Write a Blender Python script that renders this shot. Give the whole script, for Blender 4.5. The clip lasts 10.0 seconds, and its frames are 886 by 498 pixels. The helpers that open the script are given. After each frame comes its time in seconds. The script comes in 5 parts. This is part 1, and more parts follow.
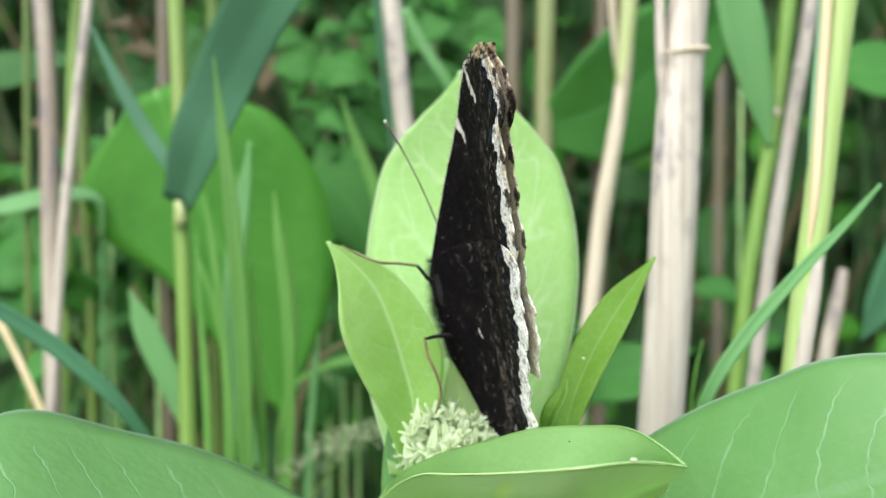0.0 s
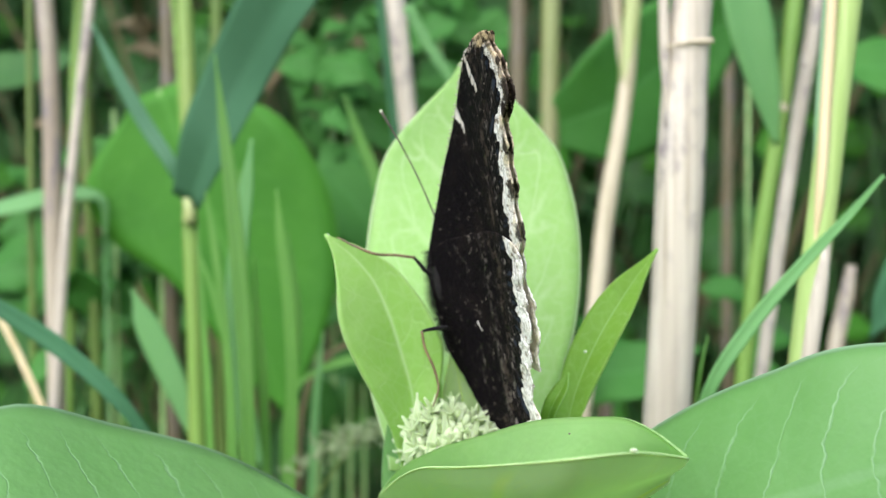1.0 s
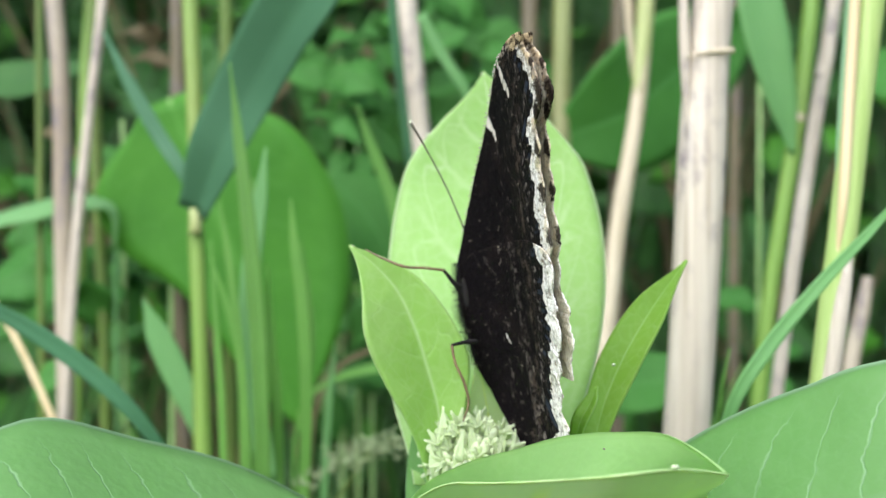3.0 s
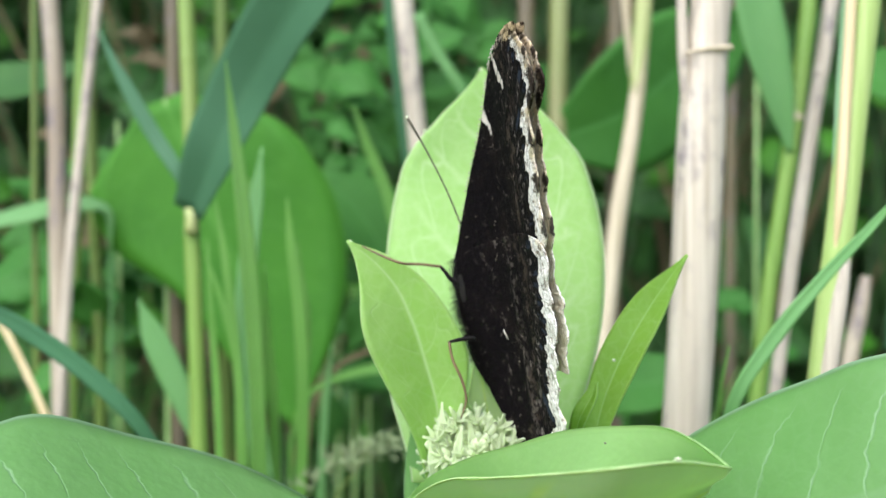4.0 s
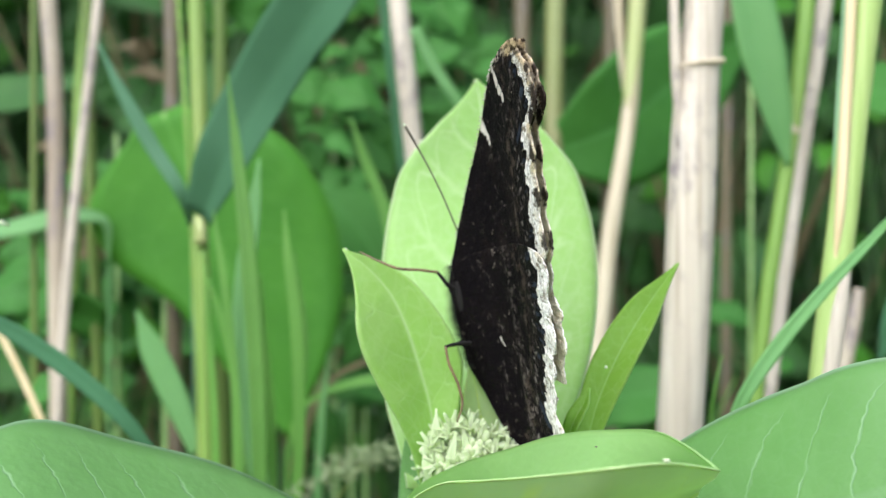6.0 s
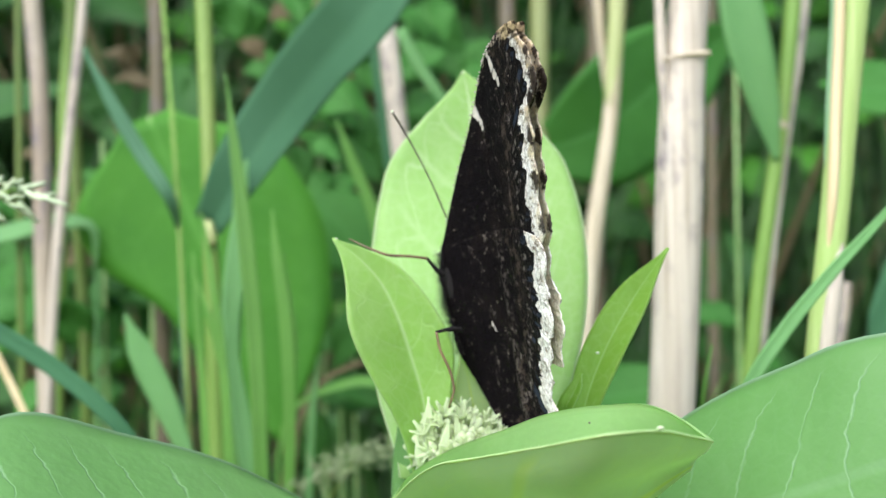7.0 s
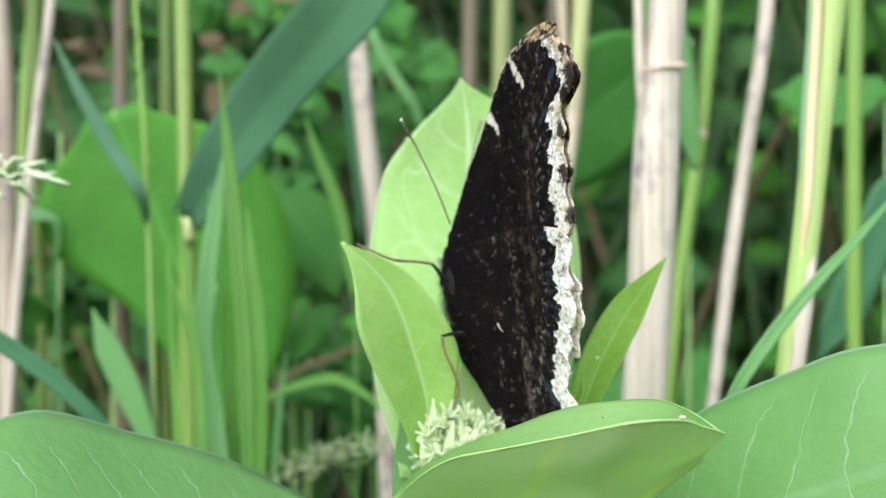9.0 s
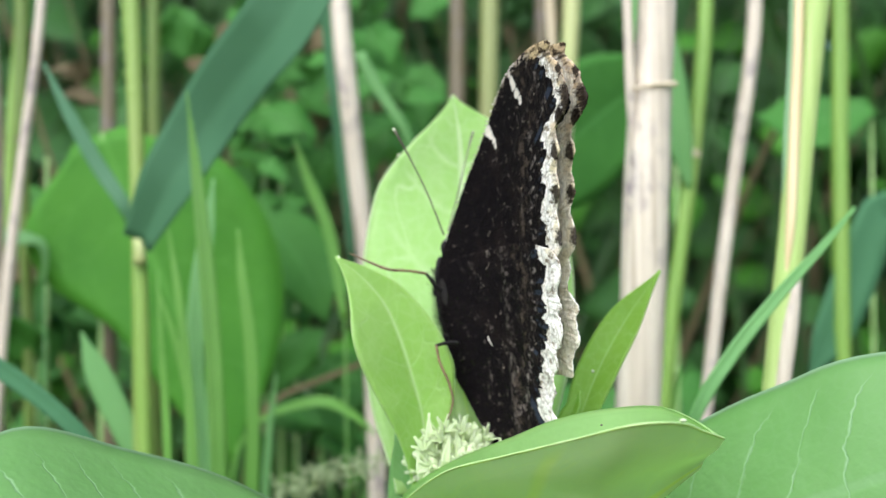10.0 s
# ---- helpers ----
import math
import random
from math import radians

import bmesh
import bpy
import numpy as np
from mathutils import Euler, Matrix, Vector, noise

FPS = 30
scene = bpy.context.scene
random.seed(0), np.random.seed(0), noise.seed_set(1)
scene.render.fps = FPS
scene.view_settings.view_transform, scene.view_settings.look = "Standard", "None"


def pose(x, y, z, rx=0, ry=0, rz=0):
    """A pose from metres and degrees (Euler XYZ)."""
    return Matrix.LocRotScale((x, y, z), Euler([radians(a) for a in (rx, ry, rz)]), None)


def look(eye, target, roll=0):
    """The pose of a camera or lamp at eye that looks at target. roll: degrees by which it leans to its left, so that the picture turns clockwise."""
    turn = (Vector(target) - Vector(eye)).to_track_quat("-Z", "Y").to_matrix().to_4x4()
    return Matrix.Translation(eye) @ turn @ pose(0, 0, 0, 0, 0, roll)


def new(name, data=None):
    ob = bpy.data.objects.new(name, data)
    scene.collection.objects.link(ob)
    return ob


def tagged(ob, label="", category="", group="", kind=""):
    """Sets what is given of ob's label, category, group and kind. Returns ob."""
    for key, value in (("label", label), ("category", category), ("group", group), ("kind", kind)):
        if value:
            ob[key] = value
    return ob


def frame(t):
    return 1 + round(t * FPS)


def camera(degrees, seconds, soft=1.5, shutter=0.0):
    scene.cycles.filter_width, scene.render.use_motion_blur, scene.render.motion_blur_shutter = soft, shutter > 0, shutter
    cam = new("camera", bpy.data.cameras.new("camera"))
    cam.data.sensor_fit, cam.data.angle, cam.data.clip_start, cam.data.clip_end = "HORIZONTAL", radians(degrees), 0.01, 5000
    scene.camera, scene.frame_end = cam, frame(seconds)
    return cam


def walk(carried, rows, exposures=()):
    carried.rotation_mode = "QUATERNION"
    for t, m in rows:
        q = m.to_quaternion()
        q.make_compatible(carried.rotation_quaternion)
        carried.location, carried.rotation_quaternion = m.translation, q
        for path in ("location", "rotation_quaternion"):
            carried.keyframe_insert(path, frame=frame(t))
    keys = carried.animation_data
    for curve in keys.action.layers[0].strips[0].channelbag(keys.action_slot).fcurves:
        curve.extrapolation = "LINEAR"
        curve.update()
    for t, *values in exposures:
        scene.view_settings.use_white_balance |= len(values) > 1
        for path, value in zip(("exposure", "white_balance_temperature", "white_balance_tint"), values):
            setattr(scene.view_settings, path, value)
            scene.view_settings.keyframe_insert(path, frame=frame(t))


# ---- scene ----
cam = camera(40, 10.0, soft=1.35)
PATH = [
    (0, (0.00125, -0.16994, 0.80166), (0.00047, 0.03005, 0.80394), 0.07),
    (0.5, (0.00377, -0.16761, 0.80072), (0.00078, 0.03236, 0.80273), -0.20),
    (1, (0.00268, -0.16783, 0.79991), (0.00025, 0.03213, 0.80305), -0.13),
    (1.5, (0.00146, -0.16948, 0.80091), (-0.00074, 0.03046, 0.80555), -0.15),
    (2, (0.00215, -0.16594, 0.80055), (0.00112, 0.03401, 0.80514), 0.07),
    (2.5, (-0.00006, -0.16594, 0.80075), (-0.00245, 0.03400, 0.80506), -0.01),
    (4, (-0.00164, -0.16440, 0.79877), (-0.00295, 0.03551, 0.80444), -0.15),
    (4.5, (-0.00029, -0.16406, 0.79984), (-0.00207, 0.03586, 0.80512), -0.08),
    (5, (-0.00008, -0.16462, 0.79875), (-0.00142, 0.03526, 0.80567), -0.18),
    (5.5, (-0.00078, -0.16659, 0.79890), (-0.00215, 0.03327, 0.80612), 0.10),
    (7, (-0.00170, -0.16634, 0.79419), (-0.00039, 0.03338, 0.80468), -0.87),
    (7.5, (-0.00476, -0.16619, 0.79553), (-0.00052, 0.03351, 0.80545), -0.63),
    (8, (-0.00825, -0.16813, 0.79410), (0.00098, 0.03135, 0.80531), 0.18),
    (8.5, (-0.01088, -0.16856, 0.79530), (0.00151, 0.03086, 0.80406), -0.07),
    (9, (-0.01286, -0.17005, 0.79561), (0.00093, 0.02925, 0.80511), -0.02),
    (9.5, (-0.01390, -0.16981, 0.79453), (0.00078, 0.02925, 0.80722), -0.20),
    (10, (-0.01493, -0.16957, 0.79344), (0.00182, 0.02921, 0.80778), -0.37),
]
walk(cam, [(t, look(eye, target, roll)) for t, eye, target, roll in PATH])
# a small lens focused on the insect: the reeds behind fall out of focus
cam.data.dof.use_dof = True
cam.data.dof.focus_distance = 0.142
cam.data.dof.aperture_fstop = 26

# ---- light: soft high sun from behind the camera, open sky ----
SUN_ELEVATION, SUN_AZIMUTH = 46, 203
world = bpy.data.worlds.new("sky")
scene.world = world
world.use_nodes = True
wn = world.node_tree.nodes
sky = wn.new("ShaderNodeTexSky")
sky.sky_type, sky.sun_disc = "NISHITA", False
sky.sun_elevation, sky.sun_rotation = radians(SUN_ELEVATION), radians(SUN_AZIMUTH)
wn["Background"].inputs["Strength"].default_value = 0.13
world.node_tree.links.new(sky.outputs["Color"], wn["Background"].inputs["Color"])
sun = new("sun", bpy.data.lights.new("sun", "SUN"))
sun.data.energy, sun.data.angle, sun.data.color = 3.2, radians(80), (0.985, 0.965, 1.02)
sun.rotation_euler = (radians(90 - SUN_ELEVATION), 0, radians(180 - SUN_AZIMUTH))
scene.view_settings.exposure = 0.87


# ---- materials ----
def material(name):
    m = bpy.data.materials.new(name)
    m.use_nodes = True
    return m, m.node_tree.nodes, m.node_tree.links, m.node_tree.nodes["Principled BSDF"]


def ramp(nodes, links, source, stops):
    r = nodes.new("ShaderNodeValToRGB")
    while len(r.color_ramp.elements) < len(stops):
        r.color_ramp.elements.new(0.5)
    for e, (p, c) in zip(r.color_ramp.elements, stops):
        e.position, e.color = p, (*c, 1) if len(c) == 3 else c
    links.new(source, r.inputs[0])
    return r.outputs[0]


def noise_tex(nodes, links, coords, scale, detail=4, stretch=None, rough=0.55):
    if stretch:
        mp = nodes.new("ShaderNodeMapping")
        mp.inputs["Scale"].default_value = stretch
        links.new(coords, mp.inputs[0])
        coords = mp.outputs[0]
    n = nodes.new("ShaderNodeTexNoise")
    n.inputs["Scale"].default_value, n.inputs["Detail"].default_value, n.inputs["Roughness"].default_value = scale, detail, rough
    links.new(coords, n.inputs["Vector"])
    return n.outputs["Fac"]


def calc(nodes, links, op, a, b=None, c=None):
    n = nodes.new("ShaderNodeMath")
    n.operation = op
    for i, v in enumerate((a, b, c)):
        if v is None:
            continue
        if isinstance(v, (int, float)):
            n.inputs[i].default_value = v
        else:
            links.new(v, n.inputs[i])
    return n.outputs[0]


def blend(nodes, links, fac, a, b, kind="MIX"):
    n = nodes.new("ShaderNodeMix")
    n.data_type, n.blend_type = "RGBA", kind
    if isinstance(fac, (int, float)):
        n.inputs[0].default_value = fac
    else:
        links.new(fac, n.inputs[0])
    for i, v in ((6, a), (7, b)):
        if isinstance(v, tuple):
            n.inputs[i].default_value = (*v, 1)
        else:
            links.new(v, n.inputs[i])
    return n.outputs[2]


def bumped(nodes, links, bsdf, height, strength, distance):
    b = nodes.new("ShaderNodeBump")
    b.inputs["Strength"].default_value, b.inputs["Distance"].default_value = strength, distance
    links.new(height, b.inputs["Height"])
    links.new(b.outputs[0], bsdf.inputs["Normal"])


def thin_leaf(nodes, links, bsdf, colour, share):
    """Adds light that passes through the blade of a leaf."""
    tr = nodes.new("ShaderNodeBsdfTranslucent")
    links.new(colour, tr.inputs["Color"])
    mix = nodes.new("ShaderNodeMixShader")
    mix.inputs[0].default_value = share
    links.new(bsdf.outputs[0], mix.inputs[1])
    links.new(tr.outputs[0], mix.inputs[2])
    links.new(mix.outputs[0], nodes["Material Output"].inputs["Surface"])


def leaf_material(name, dark, light, vein, veins=9.0, slant=0.55, share=0.3, vein_width=0.05, gloss=0.45, net_share=0.10, side_share=0.6, rib_share=1.0, loops=1.0, keel=0.0):
    """Broad leaf: pale midrib and side veins that bow towards the tip, from the blade's own length (u) and breadth (v)."""
    m, n, l, b = material(name)
    uv = n.new("ShaderNodeUVMap").outputs[0]
    sep = n.new("ShaderNodeSeparateXYZ")
    l.new(uv, sep.inputs[0])
    tc = n.new("ShaderNodeTexCoord").outputs["Object"]
    wob = noise_tex(n, l, tc, 110, 3)
    across = calc(n, l, "ABSOLUTE", calc(n, l, "SUBTRACT", sep.outputs[1], 0.5))
    bow = calc(n, l, "MULTIPLY", calc(n, l, "POWER", across, 1.5), slant)
    along = calc(n, l, "ADD", calc(n, l, "SUBTRACT", sep.outputs[0], bow), calc(n, l, "ADD", calc(n, l, "MULTIPLY", wob, 0.05), calc(n, l, "MULTIPLY", noise_tex(n, l, tc, 420, 2), 0.022)))
    saw = calc(n, l, "PINGPONG", calc(n, l, "MULTIPLY", along, veins), 0.5)
    side = ramp(n, l, saw, [(0.0, (1, 1, 1)), (vein_width, (0, 0, 0))])
    fade = ramp(n, l, across, [(0.0, (1, 1, 1)), (0.33, (0.8, 0.8, 0.8)), (0.43, (0, 0, 0))])
    side = calc(n, l, "MULTIPLY", side, fade)
    # the side veins join in loops short of the margin
    arch = calc(n, l, "ADD", calc(n, l, "SUBTRACT", across, 0.33), calc(n, l, "MULTIPLY", calc(n, l, "COSINE", calc(n, l, "MULTIPLY", saw, 2 * math.pi)), 0.055))
    arch = calc(n, l, "ADD", arch, calc(n, l, "MULTIPLY", calc(n, l, "SUBTRACT", wob, 0.5), 0.06))
    loop = ramp(n, l, calc(n, l, "ABSOLUTE", arch), [(0.004, (0.8 * loops, 0.8 * loops, 0.8 * loops)), (0.014, (0, 0, 0))])
    broken = ramp(n, l, noise_tex(n, l, tc, 160, 3), [(0.36, (0.3, 0.3, 0.3)), (0.58, (1, 1, 1))])
    side = calc(n, l, "MULTIPLY", calc(n, l, "MAXIMUM", side, loop), broken)
    side = calc(n, l, "MULTIPLY", side, ramp(n, l, sep.outputs[0], [(0.80, (1, 1, 1)), (0.93, (0, 0, 0))]))
    rib = ramp(n, l, across, [(0.0, (1, 1, 1)), (0.014, (0.8, 0.8, 0.8)), (0.028, (0, 0, 0))])
    rim = ramp(n, l, across, [(0.482, (0, 0, 0)), (0.495, (0.8, 0.8, 0.8))])
    lines = calc(n, l, "MAXIMUM", calc(n, l, "MAXIMUM", calc(n, l, "MULTIPLY", side, side_share), calc(n, l, "MULTIPLY", rib, rib_share)), rim)
    net = n.new("ShaderNodeTexVoronoi")
    net.feature = "DISTANCE_TO_EDGE"
    net.inputs["Scale"].default_value = 420
    bent = n.new("ShaderNodeVectorMath")
    bent.operation = "ADD"
    shift = n.new("ShaderNodeTexNoise")
    shift.inputs["Scale"].default_value = 300
    l.new(tc, shift.inputs["Vector"])
    small = n.new("ShaderNodeVectorMath")
    small.operation = "SCALE"
    small.inputs["Scale"].default_value = 0.003
    l.new(shift.outputs["Color"], small.inputs[0])
    l.new(tc, bent.inputs[0])
    l.new(small.outputs[0], bent.inputs[1])
    l.new(bent.outputs[0], net.inputs["Vector"])
    mesh_lines = ramp(n, l, net.outputs["Distance"], [(0.0, (1, 1, 1)), (0.12, (0, 0, 0))])
    patch = noise_tex(n, l, tc, 45, 5)
    fine = noise_tex(n, l, tc, 900, 3)
    tone = blend(n, l, ramp(n, l, patch, [(0.3, (0, 0, 0)), (0.7, (1, 1, 1))]), dark, light)
    tone = blend(n, l, calc(n, l, "MULTIPLY", mesh_lines, net_share), tone, vein)
    bloom = ramp(n, l, noise_tex(n, l, tc, 130, 5, None, 0.65), [(0.48, (0, 0, 0)), (0.68, (1, 1, 1))])
    tone = blend(n, l, calc(n, l, "MULTIPLY", bloom, net_share * 1.3), tone, vein)
    tone = blend(n, l, calc(n, l, "MULTIPLY", fine, 0.25), tone, light)
    if keel:
        # the main vein of a cupped leaf, crossing under its near margin
        away = calc(n, l, "ABSOLUTE", calc(n, l, "SUBTRACT", sep.outputs[0], calc(n, l, "ADD", calc(n, l, "MULTIPLY", sep.outputs[1], 0.105), 0.28)))
        stripe = ramp(n, l, away, [(0.006, (1, 1, 1)), (0.019, (0, 0, 0))])
        stripe = calc(n, l, "MULTIPLY", stripe, ramp(n, l, sep.outputs[1], [(0.86, (1, 1, 1)), (0.97, (0, 0, 0))]))
        lines = calc(n, l, "MAXIMUM", lines, calc(n, l, "MULTIPLY", stripe, keel))
    colour = blend(n, l, lines, tone, vein)
    l.new(colour, b.inputs["Base Color"])
    b.inputs["Roughness"].default_value = gloss
    b.inputs["Specular IOR Level"].default_value = 0.35
    height = calc(n, l, "ADD", calc(n, l, "MULTIPLY", lines, -1.0), calc(n, l, "MULTIPLY", fine, 0.3))
    pucker = noise_tex(n, l, tc, 210, 3)
    height = calc(n, l, "ADD", height, calc(n, l, "MULTIPLY", pucker, 2.2))
    bumped(n, l, b, height, 0.28, 0.0006)
    thin_leaf(n, l, b, colour, share)
    return m


def blade_material(name, dark, light, share=0.25, gloss=0.45, ribs=22.0):
    """Grass and reed blades: fine parallel ribs along the blade, tone drifting along it."""
    m, n, l, b = material(name)
    uv = n.new("ShaderNodeUVMap").outputs[0]
    tc = n.new("ShaderNodeTexCoord").outputs["Object"]
    sep = n.new("ShaderNodeSeparateXYZ")
    l.new(uv, sep.inputs[0])
    saw = calc(n, l, "PINGPONG", calc(n, l, "MULTIPLY", sep.outputs[1], ribs), 0.5)
    drift = noise_tex(n, l, tc, 30, 4)
    fleck = noise_tex(n, l, uv, 5, 4, (1.5, 30, 1))
    tone = blend(n, l, ramp(n, l, drift, [(0.3, (0, 0, 0)), (0.7, (1, 1, 1))]), dark, light)
    tone = blend(n, l, calc(n, l, "MULTIPLY", saw, 0.5), tone, dark)
    tone = blend(n, l, calc(n, l, "MULTIPLY", fleck, 0.3), tone, light)
    info = n.new("ShaderNodeObjectInfo")
    hs = n.new("ShaderNodeHueSaturation")
    l.new(calc(n, l, "ADD", calc(n, l, "MULTIPLY", info.outputs["Random"], 0.4), 0.8), hs.inputs["Value"])
    l.new(tone, hs.inputs["Color"])
    l.new(hs.outputs[0], b.inputs["Base Color"])
    b.inputs["Roughness"].default_value = gloss
    bumped(n, l, b, saw, 0.25, 0.0004)
    thin_leaf(n, l, b, hs.outputs[0], share)
    return m


def stalk_material(name, dark, light, stain, spots=0.0, gloss=0.5):
    """Reed stalks: lengthwise fibres, weather stains and dark mould spots."""
    m, n, l, b = material(name)
    tc = n.new("ShaderNodeTexCoord").outputs["Object"]
    fibre = noise_tex(n, l, tc, 260, 5, (3, 3, 0.07))
    drift = noise_tex(n, l, tc, 28, 4, (1, 1, 0.4))
    mould = noise_tex(n, l, tc, 210, 5, (1, 1, 0.5), 0.7)
    tone = blend(n, l, ramp(n, l, fibre, [(0.3, (0, 0, 0)), (0.7, (1, 1, 1))]), dark, light)
    tone = blend(n, l, ramp(n, l, drift, [(0.45, (0, 0, 0)), (0.75, (1, 1, 1))]), tone, stain)
    if spots:
        patch = ramp(n, l, noise_tex(n, l, tc, 45, 3, (1, 1, 0.5)), [(0.42, (0.12, 0.12, 0.12)), (0.60, (1, 1, 1))])
        fac = calc(n, l, "MULTIPLY", ramp(n, l, mould, [(0.50, (0, 0, 0)), (0.64, (1, 1, 1))]), calc(n, l, "MULTIPLY", patch, spots))
        tone = blend(n, l, fac, tone, (0.17, 0.14, 0.15))
    l.new(tone, b.inputs["Base Color"])
    b.inputs["Roughness"].default_value = gloss
    bumped(n, l, b, fibre, 0.3, 0.0004)
    return m


def plain_material(name, dark, light, scale, gloss=0.6, bump=0.2):
    m, n, l, b = material(name)
    tc = n.new("ShaderNodeTexCoord").outputs["Object"]
    f = noise_tex(n, l, tc, scale, 5)
    l.new(blend(n, l, ramp(n, l, f, [(0.3, (0, 0, 0)), (0.7, (1, 1, 1))]), dark, light), b.inputs["Base Color"])
    b.inputs["Roughness"].default_value = gloss
    bumped(n, l, b, f, bump, 0.0005)
    return m


def wing_material(name, pale=(0.90, 0.865, 0.78), dull=(0.22, 0.18, 0.13)):
    """Sooty underside with fine pale ripples, a cream margin flecked brown, and a row of slate-blue dots inside it."""
    m, n, l, b = material(name)
    tc = n.new("ShaderNodeTexCoord").outputs["Object"]
    # the scales' pattern is drawn out across the wing
    wide = n.new("ShaderNodeVectorMath")
    wide.operation = "MULTIPLY"
    l.new(tc, wide.inputs[0])
    wide.inputs[1].default_value = (0.5, 0.5, 1)
    raw, tc = tc, wide.outputs[0]
    edge = n.new("ShaderNodeAttribute")
    edge.attribute_name = "margin"
    costa = n.new("ShaderNodeAttribute")
    costa.attribute_name = "costal"
    uv = n.new("ShaderNodeUVMap").outputs[0]
    ripple = noise_tex(n, l, tc, 2300, 5, (0.75, 1, 0.6), 0.75)
    streak = noise_tex(n, l, tc, 520, 4, (1.0, 1, 0.35), 0.6)
    drift = noise_tex(n, l, tc, 240, 3, (1.4, 1, 0.6))
    fleck = calc(n, l, "MULTIPLY", ramp(n, l, ripple, [(0.61, (0, 0, 0)), (0.68, (1, 1, 1))]), ramp(n, l, drift, [(0.44, (0.12, 0.12, 0.12)), (0.60, (1, 1, 1))]))
    bars = ramp(n, l, streak, [(0.54, (0, 0, 0)), (0.70, (1, 1, 1))])
    soot = blend(n, l, drift, (0.0032, 0.0029, 0.0036), (0.0090, 0.0068, 0.0068))
    dark = blend(n, l, calc(n, l, "MULTIPLY", bars, 0.12), soot, (0.045, 0.030, 0.023))
    dark = blend(n, l, calc(n, l, "MULTIPLY", fleck, 0.8), dark, (0.30, 0.25, 0.20))
    # long pale flecks in lengthwise rows over the outer half
    dashes = ramp(n, l, noise_tex(n, l, tc, 1500, 4, (1.5, 1, 0.42), 0.7), [(0.585, (0, 0, 0)), (0.655, (1, 1, 1))])
    rows = ramp(n, l, noise_tex(n, l, tc, 210, 3, (2.2, 1, 0.5), 0.6), [(0.46, (0, 0, 0)), (0.62, (1, 1, 1))])
    field = ramp(n, l, edge.outputs["Fac"], [(0.25, (0.12, 0.12, 0.12)), (0.62, (1, 1, 1)), (0.86, (1, 1, 1)), (0.89, (0, 0, 0))])
    dark = blend(n, l, calc(n, l, "MULTIPLY", calc(n, l, "MULTIPLY", dashes, rows), calc(n, l, "MULTIPLY", field, 0.5)), dark, (0.34, 0.28, 0.24))
    place = n.new("ShaderNodeSeparateXYZ")
    l.new(raw, place.inputs[0])
    pleat = calc(n, l, "ADD", place.outputs[0], calc(n, l, "MULTIPLY", place.outputs[2], -0.05))
    near_pleat = ramp(n, l, calc(n, l, "MULTIPLY", calc(n, l, "ABSOLUTE", calc(n, l, "SUBTRACT", pleat, 0.0137)), 100.0), [(0.02, (1, 1, 1)), (0.12, (0, 0, 0))])
    low = ramp(n, l, costa.outputs["Fac"], [(0.16, (1, 1, 1)), (0.19, (0, 0, 0))])
    grains = ramp(n, l, noise_tex(n, l, tc, 1900, 4, (1.0, 1, 0.5), 0.7), [(0.47, (0, 0, 0)), (0.60, (1, 1, 1))])
    dark = blend(n, l, calc(n, l, "MULTIPLY", calc(n, l, "MULTIPLY", near_pleat, low), calc(n, l, "MULTIPLY", grains, 0.26)), dark, (0.30, 0.25, 0.21))
    # fine striae towards the margin
    stria = ramp(n, l, noise_tex(n, l, tc, 1700, 4, (1.7, 1, 0.3), 0.7), [(0.52, (0, 0, 0)), (0.64, (1, 1, 1))])
    zone = ramp(n, l, edge.outputs["Fac"], [(0.58, (0, 0, 0)), (0.70, (1, 1, 1)), (0.84, (1, 1, 1)), (0.88, (0, 0, 0))])
    dark = blend(n, l, calc(n, l, "MULTIPLY", calc(n, l, "MULTIPLY", stria, zone), 0.14), dark, (0.17, 0.13, 0.10))
    # broken paler line that follows the margin across the middle of the wing
    wander = calc(n, l, "MULTIPLY", calc(n, l, "SUBTRACT", noise_tex(n, l, tc, 300, 3), 0.5), 0.16)
    mid = ramp(n, l, calc(n, l, "ADD", edge.outputs["Fac"], wander), [(0.655, (0, 0, 0)), (0.68, (1, 1, 1)), (0.70, (1, 1, 1)), (0.725, (0, 0, 0))])
    broken = ramp(n, l, noise_tex(n, l, tc, 1700, 4, (0.8, 1, 0.5), 0.7), [(0.46, (0, 0, 0)), (0.60, (1, 1, 1))])
    dark = blend(n, l, calc(n, l, "MULTIPLY", calc(n, l, "MULTIPLY", mid, broken), 0.27), dark, (0.20, 0.15, 0.11))
    # wavy inner edge of the margin, following the wing's scallops
    wave = calc(n, l, "MULTIPLY", calc(n, l, "SUBTRACT", noise_tex(n, l, tc, 1300, 4, (0.5, 1, 1), 0.7), 0.5), 0.10)
    cells = n.new("ShaderNodeSeparateXYZ")
    l.new(uv, cells.inputs[0])
    scallop = calc(n, l, "PINGPONG", calc(n, l, "MULTIPLY", cells.outputs[1], 24.0), 0.5)
    wave = calc(n, l, "ADD", wave, calc(n, l, "MULTIPLY", calc(n, l, "SUBTRACT", 0.25, scallop), 0.05))
    e = calc(n, l, "ADD", edge.outputs["Fac"], wave)
    speck = noise_tex(n, l, tc, 1300, 5, (0.9, 1, 0.8), 0.75)
    cream = blend(n, l, ramp(n, l, speck, [(0.38, (0, 0, 0)), (0.50, (1, 1, 1))]), dull, pale)
